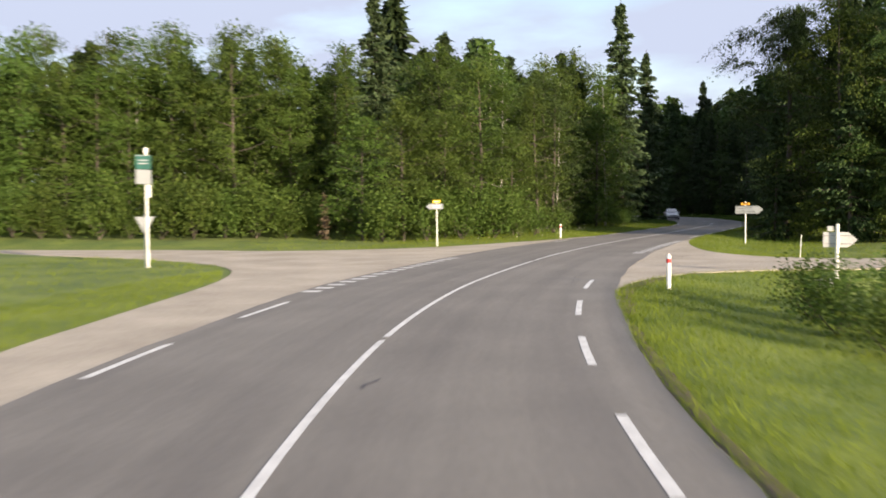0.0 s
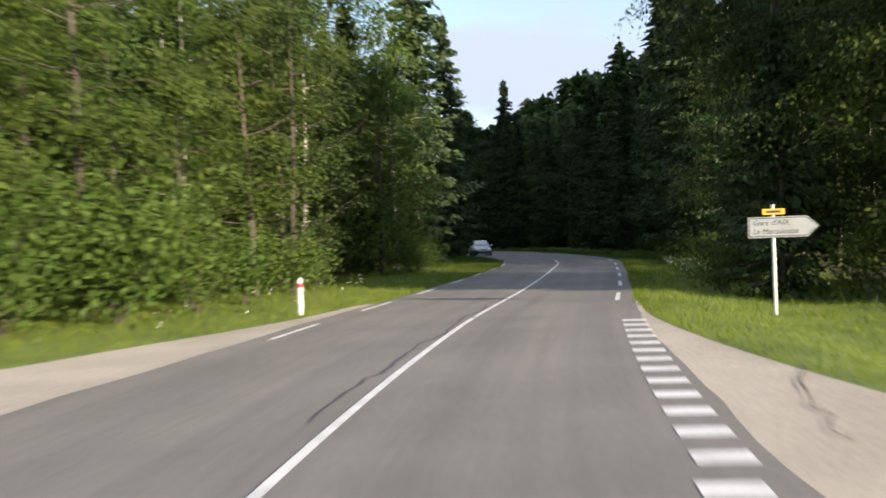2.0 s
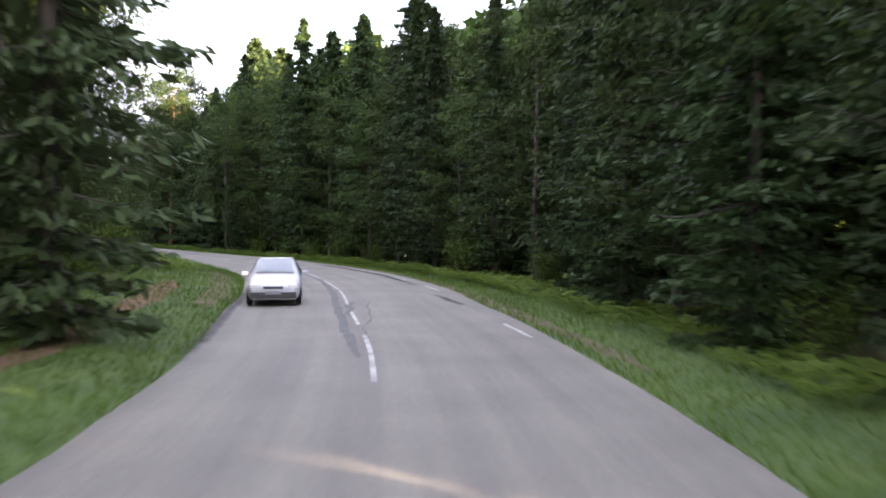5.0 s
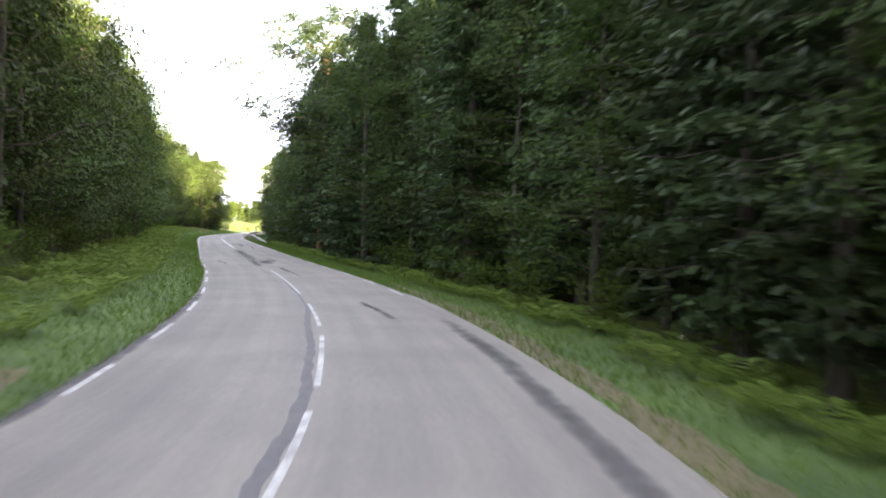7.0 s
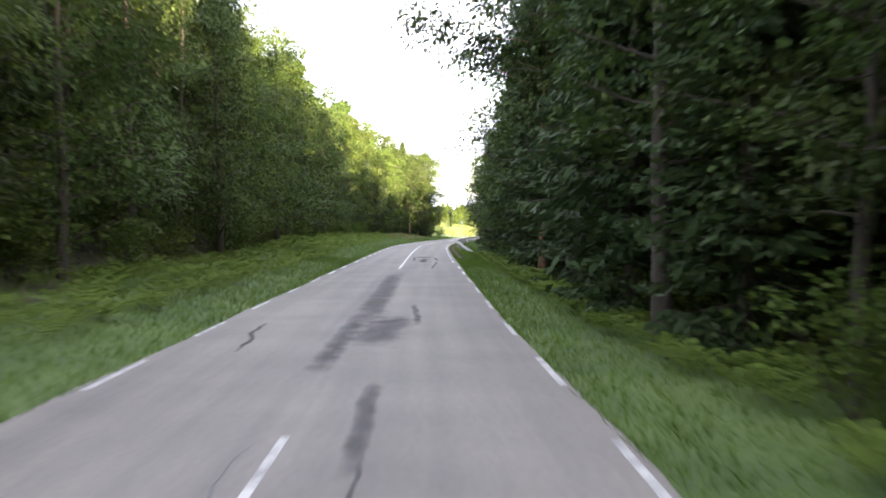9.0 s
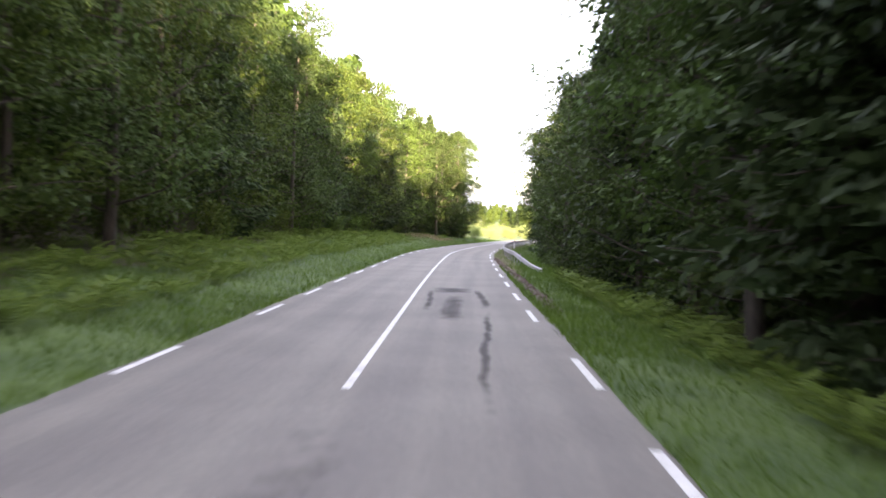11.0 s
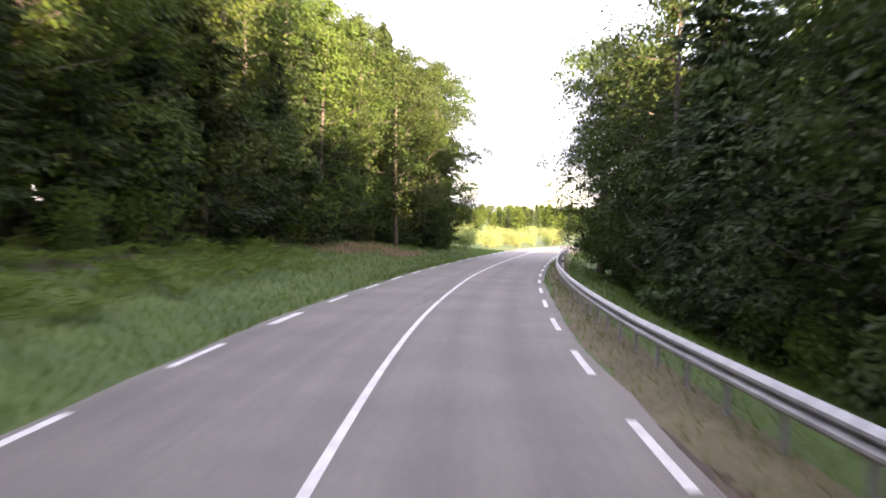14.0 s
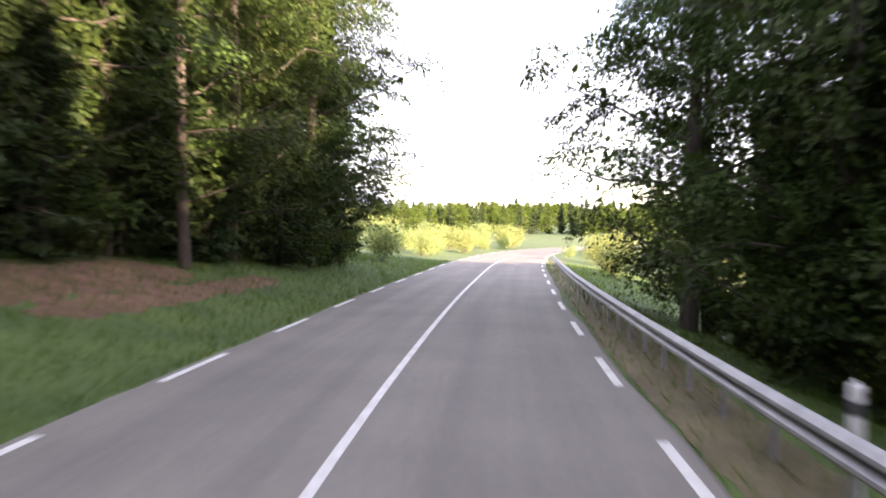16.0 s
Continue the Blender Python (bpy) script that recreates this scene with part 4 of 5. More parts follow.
wood_edge(-1, 215, 354, lambda y: float(np.interp(y, [215, 260, 354], [10.8, 11.5, 10.0])), 4.0, MIX_LEAFY, 3, spruces=False)
wood_edge(1, 70, 88, lambda y: 9.4, 3.8, MIX_DARK, 4, rows=((0, 0.66), (4.0, 0.6)))
wood_edge(1, 88, 104, lambda y: 9.2, 3.8, MIX_DARK, 34)
# Deepest rows: mostly unseen trees, added and raised to shade the woods opposite.
LOW_ROWS = ((0, 0.7), (3.5, 0.78), (7.0, 0.76), (10.5, 0.85), (14.0, 1.15), (18.0, 1.4), (22.5, 1.5), (27.5, 1.55), (33.0, 1.55))
MID_ROWS = ((0, 0.85), (3.5, 0.95), (7.0, 0.95), (11.0, 1.0), (15.0, 1.15), (19.5, 1.4), (24.5, 1.5), (30.0, 1.55))
TALL_ROWS = ((0, 0.95), (4.0, 1.15), (7.0, 1.2), (10.0, 1.25), (13.5, 1.3), (17.5, 1.3), (22.0, 1.3))
wood_edge(1, 104, 148, lambda y: float(np.interp(y, [104, 125, 150], [9.2, 9.4, 9.6])), 3.4, MIX_SPRUCE, 15, rows=LOW_ROWS, scale=(0.9, 1.15))
wood_edge(1, 148, 168, lambda y: 9.5, 3.5, MIX_TALL, 16, rows=MID_ROWS, scale=(0.9, 1.15))
wood_edge(1, 168, 215, lambda y: float(np.interp(y, [168, 185, 205, 215], [9.4, 9.0, 9.0, 9.2])), 3.5, MIX_TALL, 5, rows=TALL_ROWS, scale=(0.85, 1.1))
wood_edge(1, 215, 262, lambda y: float(np.interp(y, [215, 262], [9.0, 10.2])), 3.5, MIX_2, 25, rows=((0, 1.15), (4.0, 1.2), (7.0, 1.2), (10.0, 1.2), (14.0, 1.2), (19.0, 1.2)))
wood_edge(1, 262, 334, lambda y: float(np.interp(y, [262, 334], [10.2, 10.2])), 3.6, MIX_2, 6, rows=((0, 1.02), (3.6, 0.94), (7.0, 0.84), (11.0, 0.84), (15.0, 0.84), (20.0, 0.84)))
for x, y, k, turn in ((36.5, 337.0, 1.15, 20), (38.0, 341.0, 1.0, 150), (38.2, 329.0, 1.05, 260), (22.2, 347.5, 1.08, 40), (21.2, 354.0, 1.08, 200), (20.8, 341.0, 1.0, 300), (17, 358, 1.1, 90), (43, 338, 1.0, 10)):
    plant("wide", x, y, turn, k)
for x, y in ((14, 350), (12, 357), (15, 344), (47, 335), (45, 330), (10, 364), (8, 352)):
    plant_back(int(rng.choice(4, p=(0.37, 0.37, 0.13, 0.13))), x, y, x, 0.9)
# the wood right of the junction
rng = np.random.default_rng(78)
for x, y in ((32.5, 66.5), (34, 61), (37.5, 57.5), (36, 64), (40, 62), (42, 54.5)):
    plant(str(rng.choice(["broad0", "broad1", "wide", "broad2"])), x + rng.normal(0, .5), y + rng.normal(0, .5), rng.uniform(0, 360), rng.uniform(1.0, 1.2))
for x, y, k, kind in ((33.2, 58.6, 1.1, "fir0"), (36.6, 55.2, 1.2, "fir1"), (30.6, 63.4, 0.9, "fir1"), (40.5, 57.5, 1.1, "fir0"), (45.5, 52.5, 1.2, "fir1")):
    plant(kind, x, y, 47 * x, k)
for x, y, k in ((31.4, 60.6, 1.1), (34.8, 57.0, 1.2), (38.6, 55.0, 1.2), (29.8, 65.4, 0.9), (43.0, 52.6, 1.2)):
    plant("bush0", x, y, 31 * x, k)
# the tall conifers beyond the junction
plant("sunlit_spruce", 29.6, 97.2, 20, 23.0 / HEIGHTS["sunlit_spruce"])
plant("sunlit_spruce", 37.2, 112.6, 70, 20.5 / HEIGHTS["sunlit_spruce"])
plant("sunlit_spruce", 3.6, 65.5, 10, 16.7 / HEIGHTS["sunlit_spruce"])
for x, y, h in ((8.5, 73, 14.5), (13.5, 79, 15.5), (19, 84, 15.5), (23, 90, 17), (-6, 66, 14.5), (-13, 70, 14.5), (-20, 72, 15)):
    kind = "birch1" if x in (13.5, -13) else "broad2"
    plant(kind, x, y, 9 * x, h / HEIGHTS[kind])
# sunlit birch and undergrowth where the road leaves the junction
plant("birch0", 25.3, 87.5, 120, 0.95)
plant("pale1", 23.6, 84.6, 200, 1.05)
for x, y, k in ((27.6, 89.6, 0.8), (26.6, 88.0, 0.9), (25.4, 85.6, 0.85), (28.6, 91.6, 0.7)):
    plant("bush1", x, y, 77 * k, k)
for x, y, k, kind in ((2.6, 60.8, 0.75, "pale0"), (5.2, 61.6, 0.85, "pale1"), (8.0, 63.2, 0.8, "pale0"), (10.6, 65.0, 0.85, "broad0"), (13.2, 67.6, 0.7, "pale1"), (15.6, 70.6, 0.75, "broad1"), (17.4, 73.6, 0.75, "shade0")):
    plant(kind, x, y, 61 * x, k)
for x, y, k in ((3.8, 59.6, 1.2), (6.6, 60.8, 1.3), (9.0, 62.2, 1.25), (11.4, 64.2, 1.3), (13.4, 65.8, 1.0), (15.0, 68.6, 1.1), (16.9, 71.4, 1.0)):
    plant("shrub" if k > 1.15 else "bush1", x, y, 53 * x, k)
# a dead young spruce at the foot of the stand
kind_of("dead", "dead young spruce with bare reddish brown twigs", "tree", spruce(140, 4.6, 1.0, 0.05, 330, 0.2, M_BARK, M_DEAD, thin=0.8))
plant("dead", 0.2, 61.8, 30, 0.7)
# undergrowth trees in the bend
for x, y, k, kind in ((63.5, 139, 0.85, "shade0"), (62.0, 143.5, 1.1, "fir1"), (65.5, 146, 0.85, "shade1"), (66.5, 151.5, 0.75, "spruce1"), (62.5, 149.5, 0.85, "shade1"), (60.5, 137.5, 1.0, "fir0"), (61.5, 155.5, 1.2, "fir1"), (64.5, 158, 0.85, "shade0")):
    plant(kind, x, y, 37 * x, k)
# a trunk close to the road
plant("bare0", 51.6, 190.9, 10, 1.0)
plant("high", 48.2, 221.0, 40, 1.0)
plant("shade2", 21.3, 335.2, 10, 1.0)
for x, y, k in ((19.4, 337.5, 0.95), (18.2, 345.0, 1.0), (17.6, 351.5, 0.95), (40.6, 333.0, 1.0)):
    plant("spruce0" if y < 348 else "spruce1", x, y, 30 * x, k)
# dense dark undergrowth trees at both ends of the guard rail's woods
for x, y, k, kind in ((22.4, 349.0, 11.5, "spruce0"), (21.6, 354.5, 11.0, "spruce1"), (22.0, 343.5, 9.0, "fir0"), (21.0, 338.0, 8.5, "fir1"), (38.4, 332.5, 8.5, "fir0"), (39.4, 338.5, 9.5, "fir1"), (37.9, 326.5, 8.0, "fir1"),
                      (41.6, 336.0, 13.0, "spruce1"), (42.4, 329.0, 13.0, "spruce0"), (40.6, 341.0, 9.0, "fir0"), (44.5, 333.0, 14.0, "spruce0"), (38.6, 320.0, 8.0, "fir0")):
    plant(kind, x, y, 71 * x, k / HEIGHTS[kind])
for x, y, k in ((37.6, 335.0, 1.1), (38.2, 329.5, 1.2), (38.0, 339.5, 1.1), (38.4, 323.0, 1.1), (22.6, 346.0, 1.1), (22.8, 351.5, 1.1)):
    plant("bush0", x, y, 43 * x, k)
# dark spruces with low skirts along the bank
rng = np.random.default_rng(83)
for yy in np.arange(284, 352, 4.6):
    x, y = on_road(at_y(yy), -10.1 + rng.normal(0, 0.5))
    kind = str(rng.choice(["spruce0", "spruce1", "fir0", "fir1"]))
    plant(kind, float(x), float(y), rng.uniform(0, 360), rng.uniform(8.5, 12.0) / HEIGHTS[kind])
# far woods and the wooded hill
rng = np.random.default_rng(79)
near_deep = {key: len(DEEP[key]) for key in DEEP}
for q in range(230):
    plant_back(int(rng.choice(4, p=(0.3, 0.3, 0.2, 0.2))), rng.uniform(-120, 200), 610 + 70 * rng.uniform(), rng.uniform(0, 6.28), rng.uniform(0.5, 0.7), 0.8)
for q in range(720):
    plant_back(int(rng.choice(4, p=(0.45, 0.45, 0.05, 0.05))), rng.uniform(-260, 330), 680 + 360 * rng.uniform(), rng.uniform(0, 6.28), rng.uniform(0.6, 0.9), 0.72)
# sunlight on the far hill is put into its paler leaf colour
for key, label, mat, far_label, far_mat in (("leaves", "leafy crowns of the deep broadleaf forest", M_LEAF_SHADED, "crowns of the distant wooded hill, coloured pale to look sunlit", M_LEAF_PALE),
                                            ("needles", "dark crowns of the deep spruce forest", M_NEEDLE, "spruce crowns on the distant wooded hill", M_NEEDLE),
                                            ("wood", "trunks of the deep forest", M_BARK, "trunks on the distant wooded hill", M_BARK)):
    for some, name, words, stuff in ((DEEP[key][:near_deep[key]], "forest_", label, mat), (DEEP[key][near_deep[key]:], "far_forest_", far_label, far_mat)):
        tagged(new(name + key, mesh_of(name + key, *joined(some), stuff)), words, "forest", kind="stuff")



# ---- verge plants ----
def verge_points(rng, n, side, y0, y1, e0, e1, power=1.0):
    s = rng.uniform(at_y(y0), at_y(y1), n)
    yy = np.interp(s, AXIS_S, AXIS[:, 1])
    half = np.interp(yy, WIDTH_Y, WIDTH_L if side < 0 else WIDTH_R)
    e = e0 + (e1 - e0) * rng.uniform(0, 1, n) ** power
    d = side * (half + e)
    x = np.interp(s, AXIS_S, AXIS[:, 0]) + d * np.interp(s, AXIS_S, AXIS_N[:, 0])
    y = np.interp(s, AXIS_S, AXIS[:, 1]) + d * np.interp(s, AXIS_S, AXIS_N[:, 1])
    xy = np.stack([x, y], 1)
    keep = ~inside(APRON_L, xy) & ~inside(APRON_R, xy)
    xy = xy[keep]
    z, _, _, ee = ground_z(xy)
    ok = ee > 0.02
    return np.column_stack([xy, z])[ok]


def blades(rng, roots, height, width, lean=0.5):
    n = len(roots)
    g = rng.uniform(0, 2 * math.pi, n)
    w = (width * rng.uniform(0.6, 1.4, n))[:, None]
    h = (height * rng.uniform(0.5, 1.5, n))[:, None]
    side = np.column_stack([np.cos(g), np.sin(g), np.zeros(n)])
    tip = roots + np.column_stack([rng.normal(0, lean, n), rng.normal(0, lean, n), np.ones(n)]) * h
    v = np.stack([roots - side * w / 2 - [0, 0, 0.02], roots + side * w / 2 - [0, 0, 0.02], tip], 1).reshape(-1, 3)
    return v, np.arange(3 * n).reshape(n, 3)


def no_rut(points):
    """Leave the torn strip of soil bare."""
    s, d = off_road(points[:, :2])
    return points[~((s > 368) & (s < 405) & (np.abs(d - np.interp(s, [364, 384, 410], [4.25, 4.1, 3.6])) < 0.25))]


rng = np.random.default_rng(200)
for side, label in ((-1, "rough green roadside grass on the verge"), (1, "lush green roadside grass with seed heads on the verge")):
    pieces = [blades(rng, verge_points(rng, 62000, side, -6, 40, 0.02, 6.0, 1.4), 0.10, 0.014, 0.7),
              blades(rng, verge_points(rng, 46000, side, 36, 95, 0.02, 8.0, 1.4), 0.12, 0.018, 0.7),
              blades(rng, verge_points(rng, 16000, side, -6, 95, 4.0, 16.0), 0.14, 0.03, 0.7),
              blades(rng, verge_points(rng, 52000, side, 95, 235, 0.02, 7.0, 1.3), 0.17, 0.022, 0.6),
              blades(rng, verge_points(rng, 5000, side, 60, 330, 2.5, 7.0), 0.45, 0.02, 0.35)]
    if side > 0:
        pieces.append(blades(rng, np.vstack([no_rut(verge_points(rng, 22000, 1, 225, 264, 0.02, 8.5, 1.2)), verge_points(rng, 20000, 1, 262, 375, 1.5, 8.5, 1.2), no_rut(verge_points(rng, 3500, 1, 262, 375, 0.1, 1.5))]), 0.18, 0.022, 0.6))
    else:
        pieces.append(blades(rng, verge_points(rng, 46000, -1, 225, 375, 0.02, 8.5, 1.2), 0.2, 0.022, 0.6))
    # the later pieces take the grass colour that has shade in it
    for some, look_, mat in ((pieces[:3], label.replace("lush", "bright"), M_GRASS), (pieces[3:], label.replace("rough", "lush"), M_GRASS_SHADOWED)):
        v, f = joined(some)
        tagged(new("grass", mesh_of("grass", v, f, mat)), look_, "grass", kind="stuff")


def fern_mesh(rng, roots, size):
    """Ferns of arching fronds with paired leaflets, from a few patterns turned and scaled."""
    patterns = []
    for _ in range(6):
        leaflets = []
        for c in range(9):
            g = 2 * math.pi * (c + rng.uniform(-0.3, 0.3)) / 9
            way = np.array([math.cos(g), math.sin(g), 0])
            across = np.array([-way[1], way[0], 0])
            reach, rise = rng.uniform(0.6, 1.0), rng.uniform(0.6, 1.05)
            t = np.linspace(0.25, 1.0, 8)
            mid = np.outer(reach * t, way) + np.outer(rise * (1.7 * t - 0.95 * t**2), [0, 0, 1])
            half = 0.26 * np.sin(math.pi * np.clip(t * 0.92, 0, 1)) ** 0.8 + 0.02
            step = (mid[-1] - mid[0]) / 9
            for p, h in zip(mid, half):
                for sgn in (-1, 1):
                    tip = p + sgn * across * h + step * 0.5 + [0, 0, -0.25 * h]
                    leaflets.append((p - step * 0.42, p + step * 0.42, tip))
        patterns.append(np.array(leaflets).reshape(-1, 3))
    out = []
    for root in roots:
        a, k = rng.uniform(0, 2 * math.pi), rng.uniform(0.6, 1.3) * size
        c, s_ = math.cos(a), math.sin(a)
        out.append(patterns[rng.integers(6)] @ np.array([[c, s_, 0], [-s_, c, 0], [0, 0, 1.0]]) * k + root)
    v = np.vstack(out)
    return v, np.arange(len(v)).reshape(-1, 3)


roots = np.vstack([verge_points(rng, 700, 1, 98, 250, 2.2, 4.8), verge_points(rng, 520, -1, 140, 240, 2.0, 6.0), verge_points(rng, 650, -1, 235, 335, 2.4, 7.0), verge_points(rng, 160, 1, 72, 100, 2.5, 5.0),
                   verge_points(rng, 50, 1, 245, 265, 3.0, 6.0)])
fern_s, fern_d = off_road(roots[:, :2])
roots = roots[~((fern_s > 440) & (fern_s < 474) & (fern_d < -4.5))]
v, f = fern_mesh(rng, roots, 0.62)
tagged(new("ferns", mesh_of("ferns", v, f, M_FERN)), "band of green ferns and weeds along the trees", "ferns", kind="stuff")
roots = np.vstack([verge_points(rng, 260, 1, 72, 90, 2.0, 4.2), verge_points(rng, 45, -1, 45, 70, 1.2, 3.0), verge_points(rng, 20, 1, 120, 175, 2.0, 4.0)])
up = roots + np.column_stack([rng.normal(0, 0.05, len(roots)), rng.normal(0, 0.05, len(roots)), rng.uniform(0.25, 0.65, len(roots))])
v, f = leaf_quads(np.repeat(up, 3, 0) + rng.normal(0, 0.03, (3 * len(up), 3)), 0.045, 0.04, rng, 2.0)
stalk_v, stalk_f = blades(rng, roots, 0.45, 0.02, 0.1)
flowers = new("wild_flowers", mesh_of("wild_flowers", np.vstack([v, stalk_v]), [tuple(q) for q in f] + [tuple(q + len(v)) for q in stalk_f], [M_FLOWER, M_GRASS], [0] * len(f) + [1] * len(stalk_f)))
tagged(flowers, "small white wild flowers in the verge grass", "flowers", kind="stuff")

# clods of soil in the torn strip
clod_s = rng.uniform(365, 408, 420)
clod_p = along(clod_s, np.interp(clod_s, [364, 384, 410], [4.25, 4.1, 3.6]) + rng.normal(0, 0.13, 420), 0.0)
clod_p[:, 2] = ground_z(clod_p[:, :2])[0] + 0.015
knob = np.array([(1, 0, 0), (0, 1, 0), (-1, 0, 0), (0, -1, 0), (0, 0, 0.9), (0, 0, -0.6)], float)
knob_f = np.array([(0, 1, 4), (1, 2, 4), (2, 3, 4), (3, 0, 4), (1, 0, 5), (2, 1, 5), (3, 2, 5), (0, 3, 5)])
clods = joined([(knob * rng.uniform(0.025, 0.075) * rng.uniform(0.6, 1.4, (6, 3)) + p, knob_f) for p in clod_p])
tagged(new("soil_clods", mesh_of("soil_clods", *clods, M_SOIL)), "loose brown clods of soil along the torn verge", "soil", kind="stuff")

# bushes along the foot of the woods
for side, y0, y1, first, step in ((1, 72, 108, 7.6, 4.5), (1, 112, 138, 8.0, 14.0), (1, 138, 200, 7.6, 7.0), (1, 200, 340, 9.2, 6.0), (-1, 79, 130, 9.2, 3.6), (-1, 130, 350, 9.6, 5.0)):
    s = at_y(y0)
    while s < at_y(y1):
        x, y = on_road(s, side * (first + rng.uniform(-0.4, 1.2)))
        if clear(x, y, 2.5):
            plant("bush0" if rng.uniform() < 0.55 else "bush1", float(x), float(y), rng.uniform(0, 360), rng.uniform(0.7, 1.35))
        s += step * rng.uniform(0.6, 1.4)
for t in np.linspace(0, 1, 34):
    base = np.array([-44, 79.5]) * (1 - t) + np.array([18.5, 76.0]) * t
    base[1] -= 14.8 * math.sin(math.pi * t) ** 1.2 + 1.2
    if clear(base[0], base[1], 1.6):
        plant(str(rng.choice(["bush0", "bush1", "shrub", "shrub"])), float(base[0]), float(base[1]), rng.uniform(0, 360), rng.uniform(0.8, 1.5))
for x, y, k in ((13.2, 24.2, 0.95), (12.4, 21.6, 0.95), (14.6, 22.4, 1.1), (16.2, 24.6, 1.0), (12.0, 19.0, 0.85), (13.8, 19.6, 0.95), (-12.0, 36.0, 0.9), (-16.5, 40, 0.9)):
    plant("bush1", x, y, 40 * k, k, 0.8)
# shrubs where the woods end, with sunlight put into their leaf colour
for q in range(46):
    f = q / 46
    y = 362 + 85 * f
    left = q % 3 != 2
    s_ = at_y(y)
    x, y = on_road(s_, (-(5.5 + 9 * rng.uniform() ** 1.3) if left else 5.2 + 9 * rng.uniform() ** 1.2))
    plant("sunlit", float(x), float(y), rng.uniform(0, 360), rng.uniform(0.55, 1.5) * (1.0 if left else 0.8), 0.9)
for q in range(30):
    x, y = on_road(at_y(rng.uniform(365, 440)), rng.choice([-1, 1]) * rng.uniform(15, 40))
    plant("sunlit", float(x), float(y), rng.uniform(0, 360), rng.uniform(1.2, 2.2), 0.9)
for x, y, k, kind in ((46, 405, 0.75, "pale0"), (52, 420, 0.9, "pale1"), (58, 440, 0.9, "broad0"), (29.5, 488, 0.55, "pale1"), (16, 430, 0.6, "pale0"), (47, 385, 0.7, "pale1")):
    plant(kind, x, y, 50 * k, k)


# ---- posts and signs ----
def ground_at(x, y):
    return float(ground_z([(x, y)])[0][0])


def delineator(x, y, turn, height=1.05, label="white plastic roadside marker post with a red band", band=None):
    post = tagged(new("marker_post"), label, "marker post")
    bm = tube(0.065, height, sides=16, bevel=0.0)
    top = [v for v in bm.verts if v.co.z > height - 0.01]
    bmesh.ops.bevel(bm, geom=[e for e in bm.edges if all(v in top for v in e.verts)], offset=0.045, segments=3, affect="EDGES")
    bmesh.ops.translate(bm, verts=bm.verts[:], vec=(0, 0, -0.05))
    part("body", bm, M_WHITE, post)
    part("band", tube(0.068, 0.12, (0, 0, height * 0.70), sides=16), band or M_RED, post, "reflective band")
    post.matrix_basis = pose(x, y, ground_at(x, y), 1.2, -0.8, turn)
    return post


delineator(11.2, 28.6, 10)
delineator(15.95, 64.4, 30)


def arrow(w, h, tip):
    return [(-w / 2, -h / 2), (w / 2 - tip, -h / 2), (w / 2, 0), (w / 2 - tip, h / 2), (-w / 2, h / 2)]


def lettering(text, size, at, parent, name="lettering"):
    """Raised letters as a mesh, facing -y."""
    curve = bpy.data.curves.new(name, "FONT")
    curve.body, curve.size, curve.extrude, curve.shear = text, size, 0.001, 0.15
    curve.resolution_u = 2
    tmp = bpy.data.objects.new(name, curve)
    scene.collection.objects.link(tmp)
    dg = bpy.context.evaluated_depsgraph_get()
    me = bpy.data.meshes.new_from_object(tmp.evaluated_get(dg))
    bpy.data.objects.remove(tmp)
    me.materials.clear()
    me.materials.append(M_BLACK)
    ob = new(name, me)
    ob.parent = parent
    ob.matrix_basis = Matrix.Translation(at) @ pose(0, 0, 0, 90, 0, 0)
    return at[0] + max(v.co.x for v in me.vertices)


def signpost(x, y, turn, pole_h, pole_r, label, sink=0.0):
    sign = tagged(new("road_sign"), label, "road sign")
    part("pole", tube(pole_r, pole_h + 0.3, (0, 0, -0.3), sides=14, bevel=0.006), M_POLE, sign)
    part("cap", tube(pole_r * 1.12, 0.03, (0, 0, pole_h), sides=14), M_PANELBACK, sign, "grey pole cap")
    sign.matrix_basis = pose(x, y, ground_at(x, y) - sink, 0, 0, turn)
    return sign


def arrow_panel(sign, w, h, z, flip, face, shift=0.0, front=-1):
    """Arrow-shaped panel with a dark border line, a rim and clamps."""
    out = [(shift + (-px if flip else px), z + pz) for px, pz in arrow(w, h, h * 0.55)]
    ymid = front * 0.075
    panel = part("panel", prism(out, ymid - 0.012, ymid + 0.012, 0.003), face, sign)
    for zz in (z - h * 0.25, z + h * 0.25):
        part("clamp", box((0.16, 0.05, 0.03), (0, front * 0.045, zz), 0.004), M_STEEL, panel, "metal clamp")
    return panel


def border(panel, w, h, z, shift, y, flip=False, thick=0.012, inset=0.022):
    pts = [(-px if flip else px, pz) for px, pz in arrow(w, h, h * 0.55)]
    big = [(shift + px * (1 - 2 * inset / w), z + pz * (1 - 2 * inset / h)) for px, pz in pts]
    small = [(shift + px * (1 - 2 * (inset + thick) / w), z + pz * (1 - 2 * (inset + thick) / h)) for px, pz in pts]
    bm = bmesh.new()
    a = [bm.verts.new((px, y, pz)) for px, pz in big]
    b = [bm.verts.new((px, y, pz)) for px, pz in small]
    for q in range(len(a)):
        r = (q + 1) % len(a)
        bm.faces.new((a[q], a[r], b[r], b[q]))
    made = bmesh.ops.extrude_face_region(bm, geom=bm.faces[:])
    bmesh.ops.translate(bm, verts=[q for q in made["geom"] if isinstance(q, bmesh.types.BMVert)], vec=(0, 0.002, 0))
    part("border", bm, M_BLACK, panel, "thin black border line")


